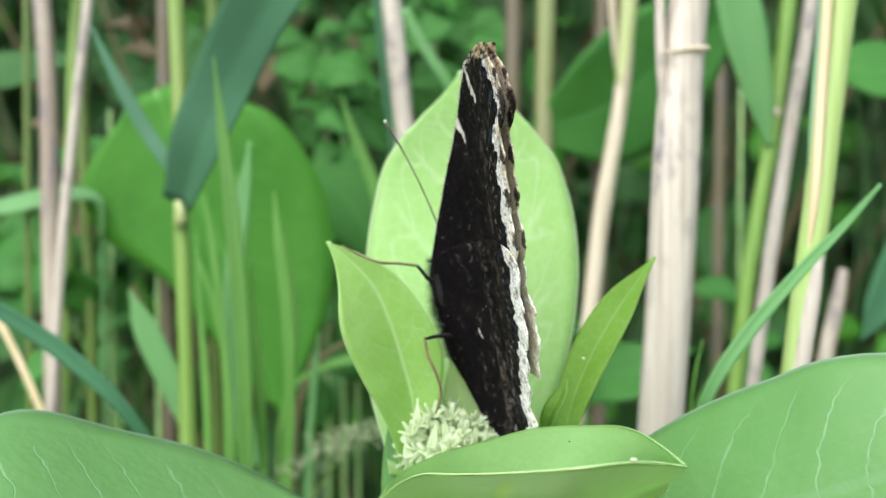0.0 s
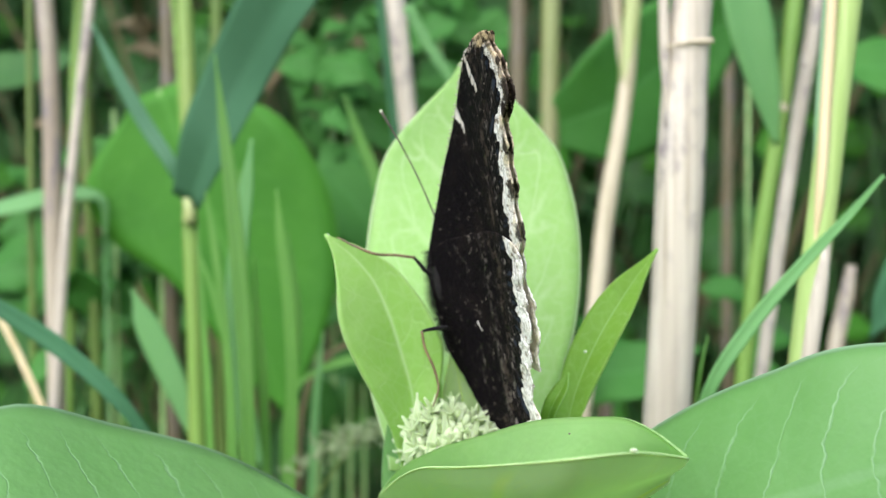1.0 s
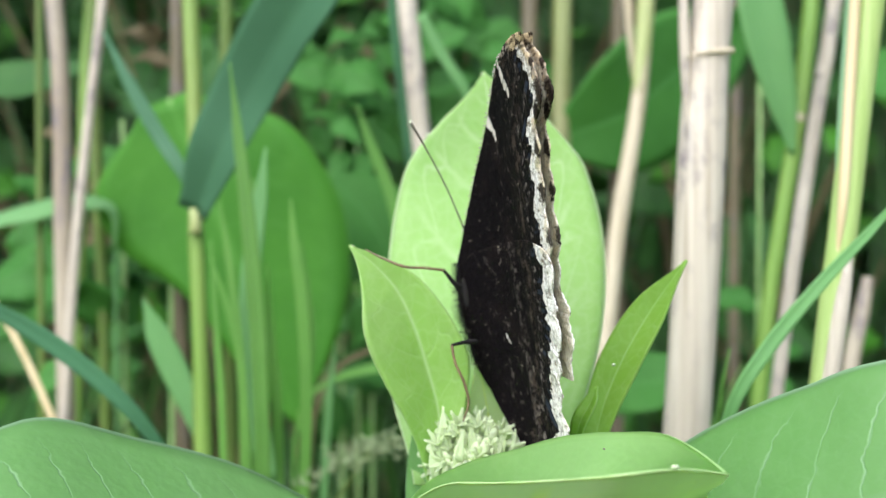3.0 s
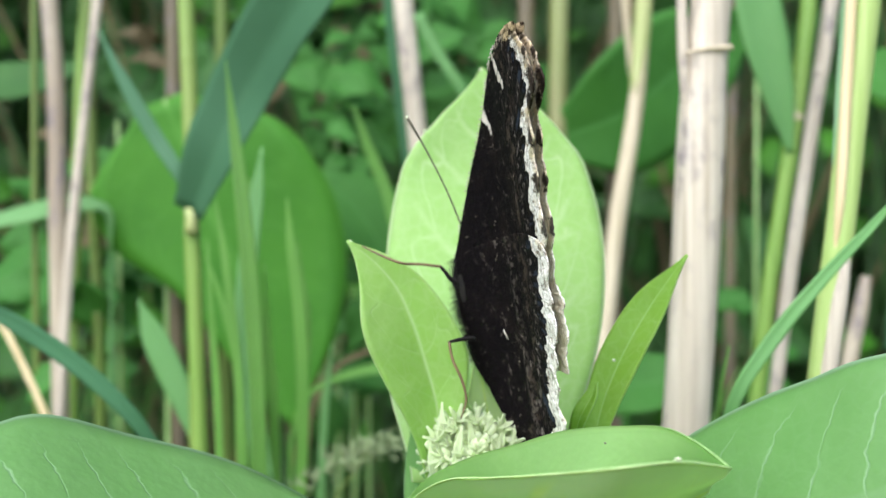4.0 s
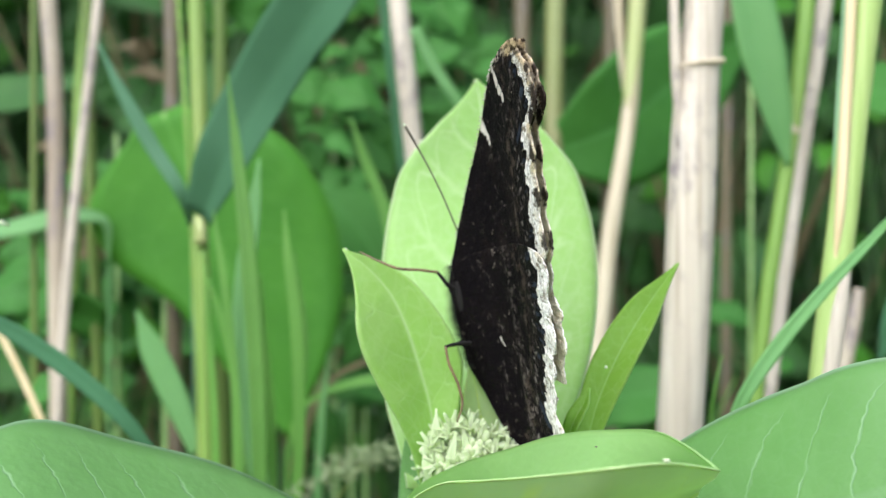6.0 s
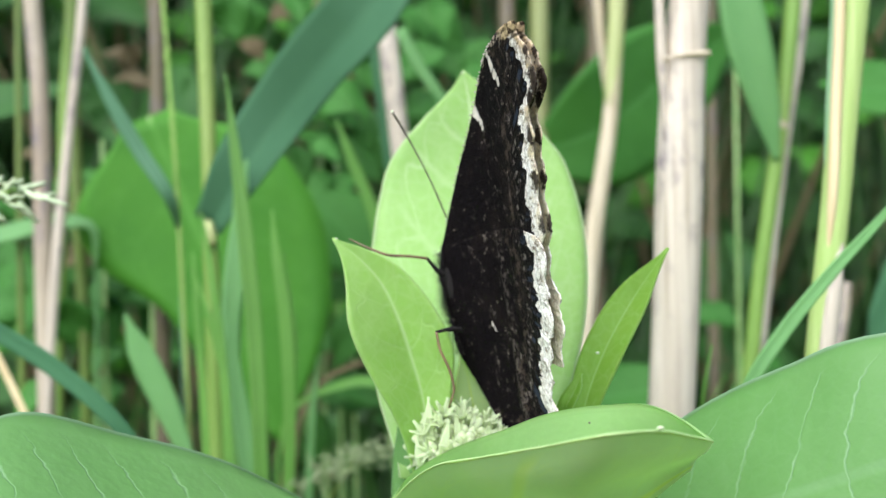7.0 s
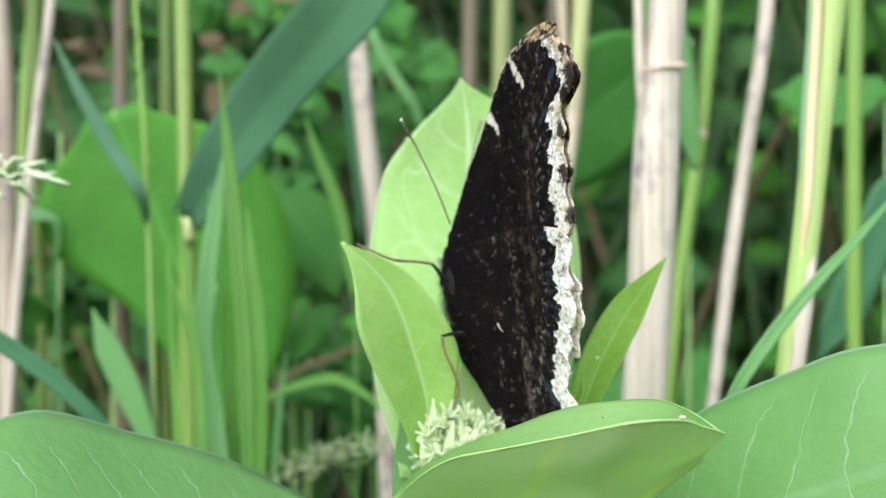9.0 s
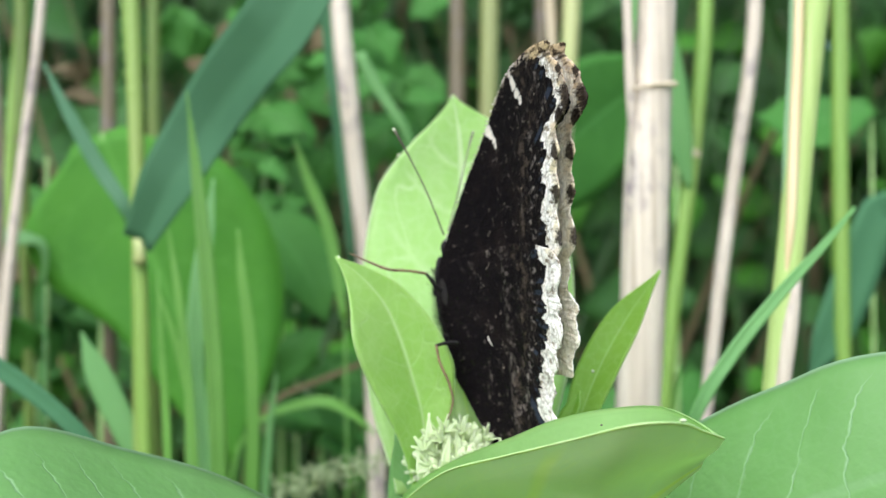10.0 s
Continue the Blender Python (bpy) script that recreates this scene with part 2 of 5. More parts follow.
    gold = blend(n, l, ramp(n, l, speck, [(0.34, (0, 0, 0)), (0.48, (1, 1, 1))]), (0.06, 0.04, 0.022), (0.76, 0.66, 0.44))
    tawny = blend(n, l, ramp(n, l, speck, [(0.39, (0, 0, 0)), (0.55, (1, 1, 1))]), (0.03, 0.02, 0.013), (0.64, 0.50, 0.31))
    patchy = ramp(n, l, noise_tex(n, l, tc, 260, 3), [(0.40, (0, 0, 0)), (0.58, (1, 1, 1))])
    # crumpled lines along the cream margin
    crease = ramp(n, l, noise_tex(n, l, tc, 1500, 3, (2.4, 1, 0.45), 0.6), [(0.50, (0, 0, 0)), (0.535, (1, 1, 1)), (0.56, (1, 1, 1)), (0.60, (0, 0, 0))])
    cream = blend(n, l, calc(n, l, "MULTIPLY", crease, 0.55), cream, (0.40, 0.32, 0.20))
    outer = ramp(n, l, e, [(0.948, (0, 0, 0)), (0.966, (1, 1, 1))])
    high = ramp(n, l, costa.outputs["Fac"], [(0.03, (0, 0, 0)), (0.14, (1, 1, 1))])
    top = ramp(n, l, costa.outputs["Fac"], [(0.40, (0, 0, 0)), (0.70, (1, 1, 1))])
    border = blend(n, l, calc(n, l, "MULTIPLY", calc(n, l, "MULTIPLY", high, outer), patchy), cream, gold)
    border = blend(n, l, calc(n, l, "MULTIPLY", outer, top), border, tawny)
    line = ramp(n, l, e, [(0.905, (0, 0, 0)), (0.917, (1, 1, 1)), (0.930, (0, 0, 0))])
    border = blend(n, l, calc(n, l, "MULTIPLY", line, 0.3), border, (0.05, 0.038, 0.03))
    e = calc(n, l, "SUBTRACT", e, calc(n, l, "MULTIPLY", top, 0.02))
    band = ramp(n, l, e, [(0.875, (0, 0, 0)), (0.882, (1, 1, 1))])
    colour = blend(n, l, band, dark, border)
    rim_u = n.new("ShaderNodeSeparateXYZ")
    l.new(uv, rim_u.inputs[0])
    dash = calc(n, l, "MULTIPLY", ramp(n, l, rim_u.outputs[0], [(0.955, (0, 0, 0)), (0.97, (1, 1, 1))]), ramp(n, l, noise_tex(n, l, tc, 2000, 2), [(0.47, (0, 0, 0)), (0.58, (1, 1, 1))]))
    colour = blend(n, l, calc(n, l, "MULTIPLY", calc(n, l, "MULTIPLY", dash, ramp(n, l, costa.outputs["Fac"], [(0.22, (0.05, 0.05, 0.05)), (0.34, (1, 1, 1))])), 0.8), colour, (0.42, 0.35, 0.27))
    # golden cap at the wing's tip, with a dark line under it
    cap = calc(n, l, "MULTIPLY", ramp(n, l, calc(n, l, "ADD", costa.outputs["Fac"], calc(n, l, "MULTIPLY", calc(n, l, "SUBTRACT", speck, 0.5), 0.03)), [(0.893, (0, 0, 0)), (0.905, (1, 1, 1))]), ramp(n, l, edge.outputs["Fac"], [(0.79, (0, 0, 0)), (0.85, (1, 1, 1))]))
    colour = blend(n, l, cap, colour, blend(n, l, ramp(n, l, speck, [(0.44, (0, 0, 0)), (0.60, (1, 1, 1))]), (0.03, 0.02, 0.012), (0.56, 0.43, 0.24)))
    under = ramp(n, l, costa.outputs["Fac"], [(0.878, (0, 0, 0)), (0.884, (1, 1, 1)), (0.890, (1, 1, 1)), (0.896, (0, 0, 0))])
    colour = blend(n, l, calc(n, l, "MULTIPLY", under, 0.8), colour, (0.02, 0.014, 0.010))

    flat = n.new("ShaderNodeVectorMath")
    flat.operation = "MULTIPLY"
    l.new(raw, flat.inputs[0])
    flat.inputs[1].default_value = (1, 0, 1)

    def spot(at, size, tint, most, colour):
        gap = n.new("ShaderNodeVectorMath")
        gap.operation = "DISTANCE"
        l.new(flat.outputs[0], gap.inputs[0])
        gap.inputs[1].default_value = at
        near = ramp(n, l, calc(n, l, "ADD", calc(n, l, "MULTIPLY", gap.outputs["Value"], 100.0), calc(n, l, "MULTIPLY", calc(n, l, "SUBTRACT", speck, 0.5), size * 2.6)), [(size * 0.6, (1, 1, 1)), (size, (0, 0, 0))])
        return blend(n, l, calc(n, l, "MULTIPLY", near, most), colour, tint)

    # near-black teeth where the forewing's veins meet its margin
    for tooth, size in (((0.0361, 0.0, 0.0202), 0.26), ((0.0336, 0.0, 0.0187), 0.14), ((0.0349, 0.0, 0.0244), 0.11), ((0.0314, 0.0, 0.0149), 0.13), ((0.0307, 0.0, 0.0100), 0.14), ((0.0305, 0.0, 0.0047), 0.15)):
        colour = spot(tooth, size, (0.011, 0.007, 0.006), 0.93, colour)
    # two cream bars that cross the forewing's leading edge
    for x, z, size in ((21.3, 28.4, 0.06), (21.9, 27.5, 0.07), (22.4, 26.6, 0.085), (23.1, 25.4, 0.085), (23.9, 24.2, 0.06), (13.2, 21.9, 0.10), (13.9, 21.2, 0.08), (14.5, 20.3, 0.06), (14.8, 19.5, 0.045)):
        colour = spot((x * 0.00097, 0.0, z * 0.00094), size, (0.72, 0.66, 0.56), 0.9, colour)
    # slate dots
    sep = n.new("ShaderNodeSeparateXYZ")
    l.new(uv, sep.inputs[0])
    beat = calc(n, l, "PINGPONG", calc(n, l, "MULTIPLY", sep.outputs[1], 24.0), 0.5)
    ring = ramp(n, l, e, [(0.795, (0, 0, 0)), (0.815, (1, 1, 1)), (0.86, (1, 1, 1)), (0.875, (0, 0, 0))])
    inner = ramp(n, l, e, [(0.745, (0, 0, 0)), (0.765, (1, 1, 1)), (0.78, (1, 1, 1)), (0.795, (0, 0, 0))])
    ticks = calc(n, l, "MULTIPLY", calc(n, l, "MULTIPLY", inner, broken), ramp(n, l, beat, [(0.20, (0, 0, 0)), (0.34, (1, 1, 1))]))
    colour = blend(n, l, calc(n, l, "MULTIPLY", ticks, 0.55), colour, (0.36, 0.31, 0.27))
    dots = calc(n, l, "MULTIPLY", calc(n, l, "MULTIPLY", ring, ramp(n, l, noise_tex(n, l, tc, 620, 3), [(0.46, (0, 0, 0)), (0.54, (1, 1, 1))])), ramp(n, l, beat, [(0.26, (0, 0, 0)), (0.36, (1, 1, 1))]))
    colour = blend(n, l, calc(n, l, "MULTIPLY", dots, 0.85), colour, (0.034, 0.043, 0.060))
    l.new(colour, b.inputs["Base Color"])
    b.inputs["Roughness"].default_value = 0.7
    b.inputs["Specular IOR Level"].default_value = 0.03
    bumped(n, l, b, calc(n, l, "ADD", ripple, calc(n, l, "MULTIPLY", speck, 0.9)), 0.7, 0.0005)
    return m


MILKWEED = leaf_material("milkweed_leaf", (0.43, 0.69, 0.20), (0.50, 0.76, 0.28), (0.74, 0.88, 0.54), veins=7, share=0.6, vein_width=0.10, net_share=0.16)
MILKWEED_UNDER = leaf_material("milkweed_underside", (0.60, 0.72, 0.39), (0.67, 0.77, 0.47), (0.72, 0.80, 0.28), veins=6, share=0.74, vein_width=0.05, side_share=0.25, gloss=0.6, keel=0.7)
MILKWEED_BIG = leaf_material("milkweed_leaf_broad", (0.140, 0.338, 0.084), (0.184, 0.385, 0.118), (0.36, 0.56, 0.33), veins=12, slant=0.35, share=0.4, vein_width=0.04, side_share=0.6, net_share=0.03, rib_share=0.15, loops=0.0)
MILKWEED_FRONT = leaf_material("milkweed_leaf_front", (0.33, 0.59, 0.19), (0.41, 0.66, 0.26), (0.50, 0.73, 0.31), veins=7, share=0.60, vein_width=0.05, side_share=0.3, gloss=0.55, loops=0.3)
YOUNG_DEEP = leaf_material("milkweed_young_leaf_deep", (0.235, 0.475, 0.05), (0.32, 0.57, 0.09), (0.42, 0.66, 0.20), veins=6, share=0.5, vein_width=0.045, net_share=0.2, side_share=0.4)
MILKWEED_YOUNG = leaf_material("milkweed_young_leaf", (0.28, 0.54, 0.09), (0.38, 0.62, 0.16), (0.50, 0.70, 0.30), veins=6, share=0.5, vein_width=0.045, net_share=0.2, side_share=0.4)
FAR_LEAF = leaf_material("far_leaf", (0.035, 0.165, 0.008), (0.062, 0.245, 0.014), (0.075, 0.27, 0.028), veins=7, share=0.3, gloss=0.62)
HEART_LEAF = leaf_material("heart_leaf", (0.046, 0.215, 0.013), (0.078, 0.295, 0.022), (0.10, 0.33, 0.04), veins=7, share=0.3, gloss=0.62)
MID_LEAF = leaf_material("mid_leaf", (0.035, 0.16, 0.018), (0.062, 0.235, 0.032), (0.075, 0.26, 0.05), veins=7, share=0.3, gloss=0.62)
# darker copy of the leaf green: the thicket's shade is mixed into the colour
SHADED_LEAF = leaf_material("shaded_leaf", (0.020, 0.080, 0.013), (0.044, 0.148, 0.024), (0.03, 0.12, 0.025), veins=7, share=0.25, gloss=0.62)
REED_BLADE = blade_material("reed_blade", (0.038, 0.14, 0.056), (0.064, 0.20, 0.086), 0.35, 0.78)
FORK_BLADE = blade_material("green_reed_blade", (0.15, 0.38, 0.11), (0.21, 0.46, 0.16), 0.4, 0.55)
GRASS_BLADE = blade_material("grass_blade", (0.10, 0.29, 0.04), (0.18, 0.42, 0.075), 0.35)
# grass blade colour darkened to hold the shade of gaps between the reeds
GRASS_SHADED = blade_material("grass_shaded", (0.016, 0.068, 0.008), (0.04, 0.125, 0.016), 0.3)
DEAD_STALK = stalk_material("dead_reed", (0.40, 0.34, 0.25), (0.66, 0.60, 0.48), (0.42, 0.355, 0.28), 1.0)
GREY_STALK = stalk_material("grey_reed", (0.28, 0.23, 0.155), (0.52, 0.46, 0.345), (0.25, 0.195, 0.135), 0.8)
BROWN_STALK = stalk_material("brown_reed", (0.10, 0.08, 0.04), (0.20, 0.165, 0.09), (0.08, 0.065, 0.035), 0.7)
GREEN_STALK = stalk_material("green_reed", (0.11, 0.235, 0.028), (0.20, 0.34, 0.06), (0.24, 0.31, 0.08))
DULL_STALK = stalk_material("dull_reed", (0.17, 0.21, 0.06), (0.28, 0.31, 0.12), (0.26, 0.24, 0.12))
SPIKE_GREEN = stalk_material("grass_spike", (0.14, 0.28, 0.04), (0.24, 0.40, 0.08), (0.27, 0.38, 0.10))
YELLOW_STALK = stalk_material("yellow_reed", (0.28, 0.43, 0.10), (0.40, 0.53, 0.18), (0.46, 0.52, 0.20))
STRAW = stalk_material("straw", (0.42, 0.35, 0.22), (0.62, 0.55, 0.39), (0.36, 0.29, 0.18))
PALE_STRAW = stalk_material("pale_straw", (0.54, 0.43, 0.22), (0.72, 0.61, 0.36), (0.50, 0.38, 0.20))
PALE_GREEN_STALK = stalk_material("pale_green_reed", (0.29, 0.36, 0.11), (0.44, 0.48, 0.21), (0.40, 0.40, 0.18))
OLIVE_STALK = stalk_material("olive_reed", (0.08, 0.15, 0.02), (0.14, 0.22, 0.035), (0.13, 0.17, 0.04))
TEAL_STALK = stalk_material("teal_reed", (0.16, 0.34, 0.16), (0.26, 0.44, 0.24), (0.28, 0.42, 0.20))
TEAL_BLADE = blade_material("teal_blade", (0.09, 0.26, 0.12), (0.14, 0.34, 0.18), 0.35, 0.6)
DEAD_BLADE = blade_material("dead_grass", (0.10, 0.085, 0.035), (0.22, 0.17, 0.08), 0.25, 0.8)
BUD = leaf_material("flower_bud", (0.72, 0.84, 0.53), (0.86, 0.91, 0.70), (0.85, 0.91, 0.69), share=0.62, gloss=0.8)
FLUFF_PALE = plain_material("dry_flower", (0.19, 0.27, 0.11), (0.38, 0.46, 0.25), 500, 0.8)
PANICLE = plain_material("grass_flower", (0.36, 0.50, 0.24), (0.66, 0.72, 0.50), 500, 0.7)
STEM_GREEN = plain_material("milkweed_stem", (0.20, 0.36, 0.10), (0.32, 0.50, 0.18), 200, 0.55)
RIM_GREEN = plain_material("leaf_margin", (0.44, 0.64, 0.24), (0.54, 0.71, 0.32), 300, 0.5)
SOIL = plain_material("soil", (0.07, 0.09, 0.03), (0.20, 0.19, 0.09), 9, 0.95)
WING = wing_material("wing_scales")
WING_DORSAL = wing_material("wing_upper_side", (0.92, 0.87, 0.72), (0.84, 0.75, 0.54))
BODY = plain_material("body_hair", (0.003, 0.0026, 0.0026), (0.014, 0.011, 0.009), 900, 1.0)
LEG = plain_material("leg_chitin", (0.09, 0.060, 0.029), (0.23, 0.155, 0.075), 600, 0.45)
FEELER = plain_material("antenna", (0.05, 0.045, 0.035), (0.16, 0.14, 0.10), 900, 0.5)
PALE_TIP = plain_material("pale_tip", (0.45, 0.54, 0.30), (0.62, 0.68, 0.46), 500, 0.5)
MARK = plain_material("cream_mark", (0.35, 0.31, 0.25), (0.62, 0.58, 0.50), 1500, 0.7)


# ---- builders ----
def link(name, bm, mat, smooth=True):
    me = bpy.data.meshes.new(name)
    bm.to_mesh(me)
    bm.free()
    for m in mat if isinstance(mat, tuple) else (mat, mat):
        me.materials.append(m)
    if smooth:
        me.polygons.foreach_set("use_smooth", [True] * len(me.polygons))
    return new(name, me)


def part(name, bm, mat, parent, label="", smooth=True):
    ob = link(name, bm, mat, smooth)
    ob.parent = parent
    ob.matrix_parent_inverse = parent.matrix_world.inverted()
    if label:
        tagged(ob, label)
    return ob


def thing(name, at, label, category, group="", kind=""):
    e = new(name)
    e.location = at
    e.empty_display_size = 0.01
    bpy.context.view_layer.update()
    return tagged(e, label, category, group, kind)


def spline(points, count):
    """A smooth curve through the points, its pull set by their spacing; count + 1 places."""
    p = [Vector(q) for q in points]
    gap = [max((b - a).length, 1e-6) for a, b in zip(p, p[1:])]
    slope = [(b - a) / g for a, b, g in zip(p, p[1:], gap)]
    tan = [slope[0]] + [(a * h + b * g) / (g + h) for a, b, g, h in zip(slope, slope[1:], gap, gap[1:])] + [slope[-1]]
    out = []
    for i in range(count + 1):
        s = i / count * (len(p) - 1)
        k = min(int(s), len(p) - 2)
        t, g = s - k, gap[k]
        out.append(p[k] * (2 * t ** 3 - 3 * t * t + 1) + tan[k] * g * (t ** 3 - 2 * t * t + t) + p[k + 1] * (3 * t * t - 2 * t ** 3) + tan[k + 1] * g * (t ** 3 - t * t))
    return out


def profile(values, s):
    """A smooth curve through evenly spaced values, at s from 0 to 1."""
    x = s * (len(values) - 1)
    k = min(int(x), len(values) - 2)
    t = x - k
    a, b, c, d = (values[min(max(k + i, 0), len(values) - 1)] for i in (-1, 0, 1, 2))
    return max(0.5 * (2 * b + (c - a) * t + (2 * a - 5 * b + 4 * c - d) * t * t + (3 * b - a - 3 * c + d) * t ** 3), 0)


def tube_into(bm, points, radii, sides=10, count=24, bumps=()):
    """A round stalk along a curve; bumps: (where 0..1, how much) for its nodes."""
    line = spline(points, count)
    rings = []
    for i, p in enumerate(line):
        s = i / count
        r = profile(radii, s)
        for at, more in bumps:
            r *= 1 + more * math.exp(-((s - at) / 0.012) ** 2)
        d = (line[min(i + 1, count)] - line[max(i - 1, 0)]).normalized()
        u = d.cross(Vector((0.13, 1, 0.07))).normalized()
        v = d.cross(u)
        rings.append([bm.verts.new(p + (u * math.cos(a) + v * math.sin(a)) * r) for a in (2 * math.pi * k / sides for k in range(sides))])
    for a, b in zip(rings, rings[1:]):
        for k in range(sides):
            bm.faces.new((a[k], a[(k + 1) % sides], b[(k + 1) % sides], b[k]))
    bm.faces.new(rings[0][::-1])
    bm.faces.new(rings[-1])


def tube(points, radii, sides=10, count=24, bumps=()):
    bm = bmesh.new()
    tube_into(bm, points, radii, sides, count, bumps)
    return bm


def blade_into(bm, points, widths, facing, fold=0.0, wave=0.0, long=22, wide=8, thick=0.0004, seed=0.0, curl=0.0):
    """The blade of a leaf: a curve for its midrib, half widths along it (one list, or one for each half), the way its upper face looks (one or several
    along it), a fold (degrees each half lifts), waves on the margin, and a real thickness. u runs along, v across."""
    uv = bm.loops.layers.uv.verify()
    line = spline(points, long)
    faces = facing if isinstance(facing, list) else [facing, facing]
    grid = []
    for i, p in enumerate(line):
        s = i / long
        d = (line[min(i + 1, long)] - line[max(i - 1, 0)]).normalized()
        k = min(int(s * (len(faces) - 1)), len(faces) - 2)
        t = s * (len(faces) - 1) - k
        f = Vector(faces[k]) * (1 - t) + Vector(faces[k + 1]) * t
        side = d.cross(f).normalized()
        up = side.cross(d).normalized()
        halves = widths if isinstance(widths[0], list) else (widths, widths)
        half = [max(profile(h, s), 0.00012) for h in halves]
        row = []
        for j in range(wide + 1):
            v = j / wide * 2 - 1
            w = half[v > 0]
            a = radians(fold) * (1 - s * 0.3)
            lift = abs(v) * math.sin(a) * w - curl * v * v * w
            lift += wave * w * abs(v) ** 2 * math.sin(9 * s + seed + (2.1 if v > 0 else 0)) * 0.5
            q = p + side * (v * w * math.cos(a)) + up * lift
            row.append((bm.verts.new(q + up * thick / 2), bm.verts.new(q - up * thick / 2), s, (v + 1) / 2))
        grid.append(row)

    def face(vs, skin=0):
        fc = bm.faces.new([q[0] for q in vs])
        fc.material_index = skin
        for lp, q in zip(fc.loops, vs):
            lp[uv].uv = (q[1], q[2])

    for a, b in zip(grid, grid[1:]):
        for j in range(wide):
            face([(q[0], q[2], q[3]) for q in (a[j], a[j + 1], b[j + 1], b[j])])
            face([(q[1], q[2], q[3]) for q in (b[j], b[j + 1], a[j + 1], a[j])], 1)
        for j, flip in ((0, False), (wide, True)):
            vs = [(a[j][0], a[j][2], a[j][3]), (b[j][0], b[j][2], b[j][3]), (b[j][1], b[j][2], b[j][3]), (a[j][1], a[j][2], a[j][3])]
            face(vs[::-1] if flip else vs)
    for row, flip in ((grid[0], True), (grid[-1], False)):
        for j in range(wide):
            vs = [(row[j][0], row[j][2], row[j][3]), (row[j + 1][0], row[j + 1][2], row[j + 1][3]), (row[j + 1][1], row[j + 1][2], row[j + 1][3]), (row[j][1], row[j][2], row[j][3])]
            face(vs[::-1] if flip else vs)


def blade(points, widths, facing, **more):
    bm = bmesh.new()
    blade_into(bm, points, widths, facing, **more)
    return bm


def ball_into(bm, at, radii, turn=None, seg=8, rings=6):
    m = Matrix.Translation(at) @ (turn or Matrix.Identity(4)) @ Matrix.Diagonal((*radii, 1))
    bmesh.ops.create_uvsphere(bm, u_segments=seg, v_segments=rings, radius=1, matrix=m)


# ---- ground and the thicket that closes the view ----
bm = bmesh.new()
bmesh.ops.create_grid(bm, x_segments=60, y_segments=60, size=60)
for v in bm.verts:
    v.co.z = noise.noise(v.co * 0.9) * 0.03
tagged(link("ground", bm, SOIL), "soil with grass and straw litter under the reeds", "ground", kind="structure")

rng = random.Random(7)


def thicket(name, count, near, far, low, high, size, mat, label, half=1.0, slim=0.32):
    """Uncountable leaves behind the reeds."""
    bm = bmesh.new()
    for _ in range(count):
        y = near + (far - near) * rng.random()
        x = (rng.random() * 2 - 1) * half + rng.gauss(0, half * 0.22)
        z = low + (high - low) * rng.random()
        L = size * (0.6 + 0.9 * rng.random())
        a, tilt = rng.random() * 6.28, rng.uniform(-0.5, 0.9)
        d = Vector((math.cos(a) * 0.9, math.sin(a) * 0.5 - 0.2, tilt)).normalized()
        p = Vector((x, y, z))
        f = Vector((rng.uniform(-0.7, 0.7), -1, rng.uniform(0.2, 1.4)))
        droop = Vector((0, 0, -L * 0.18))
        blade_into(bm, [p, p + d * L * 0.5 + droop * 0.2, p + d * L + droop], [L * 0.03, L * slim, L * slim * 0.8, 0.0003], f, fold=rng.uniform(0, 25), long=5, wide=2, wave=0.2, seed=rng.random() * 6)
    return tagged(link(name, bm, mat), label, "foliage", kind="stuff")


# the first three layers get their shade from the leaf colour
thicket("far_foliage", 8200, 0.80, 2.2, 0.35, 1.75, 0.085, SHADED_LEAF, "dense leaves deep in the thicket, shade put into their dark green", 1.7)
thicket("hedge_foliage", 7000, 2.2, 4.2, 0.1, 3.4, 0.32, SHADED_LEAF, "hedge leaves closing the view behind the reeds, shade put into their colour", 4.5)
thicket("mid_foliage", 1300, 0.46, 0.9, 0.3, 1.25, 0.06, SHADED_LEAF, "leaves between the reed stalks, shade put into their dark green", 1.0)
thicket("light_foliage", 760, 0.36, 0.9, 0.4, 1.2, 0.036, FAR_LEAF, "fresh green leaves lit between the reed stalks", 1.0)


def grass_stuff(name, count, near, far, low, mat, label, tall, half=1.0):
    bm = bmesh.new()
    for _ in range(count):
        y = near + (far - near) * rng.random()
        x = (rng.random() * 2 - 1) * half + rng.gauss(0, half * 0.22)
        if near < 0:
            y -= abs(rng.gauss(0, 0.5))
        h = tall * (0.5 + 0.7 * rng.random())
        lean = Vector((rng.uniform(-0.3, 0.3), rng.uniform(-0.2, 0.2), 0))
        p = Vector((x, y, low))
        w = rng.uniform(0.001, 0.0032)
        blade_into(bm, [p, p + Vector((0, 0, h * 0.5)) + lean * h * 0.2, p + Vector((0, 0, h)) + lean * h], [w, w * 1.2, w, 0.0002], (rng.uniform(-1, 1), -1, 0.2), fold=18, long=7, wide=2)
    return tagged(link(name, bm, mat), label, "grass", kind="stuff")


grass_stuff("far_grass", 2200, 0.42, 1.3, 0.0, GRASS_SHADED, "grass blades standing between the reeds, shade put into their dark green", 1.05, 1.3)
grass_stuff("dead_grass", 700, 0.45, 1.4, 0.0, DEAD_BLADE, "dead brown grass stems deep in the thicket", 1.15, 1.2)
grass_stuff("near_grass", 280, 0.16, 0.40, 0.0, GRASS_BLADE, "bright thin grass blades at the foot of the reeds", 0.67, 0.7)
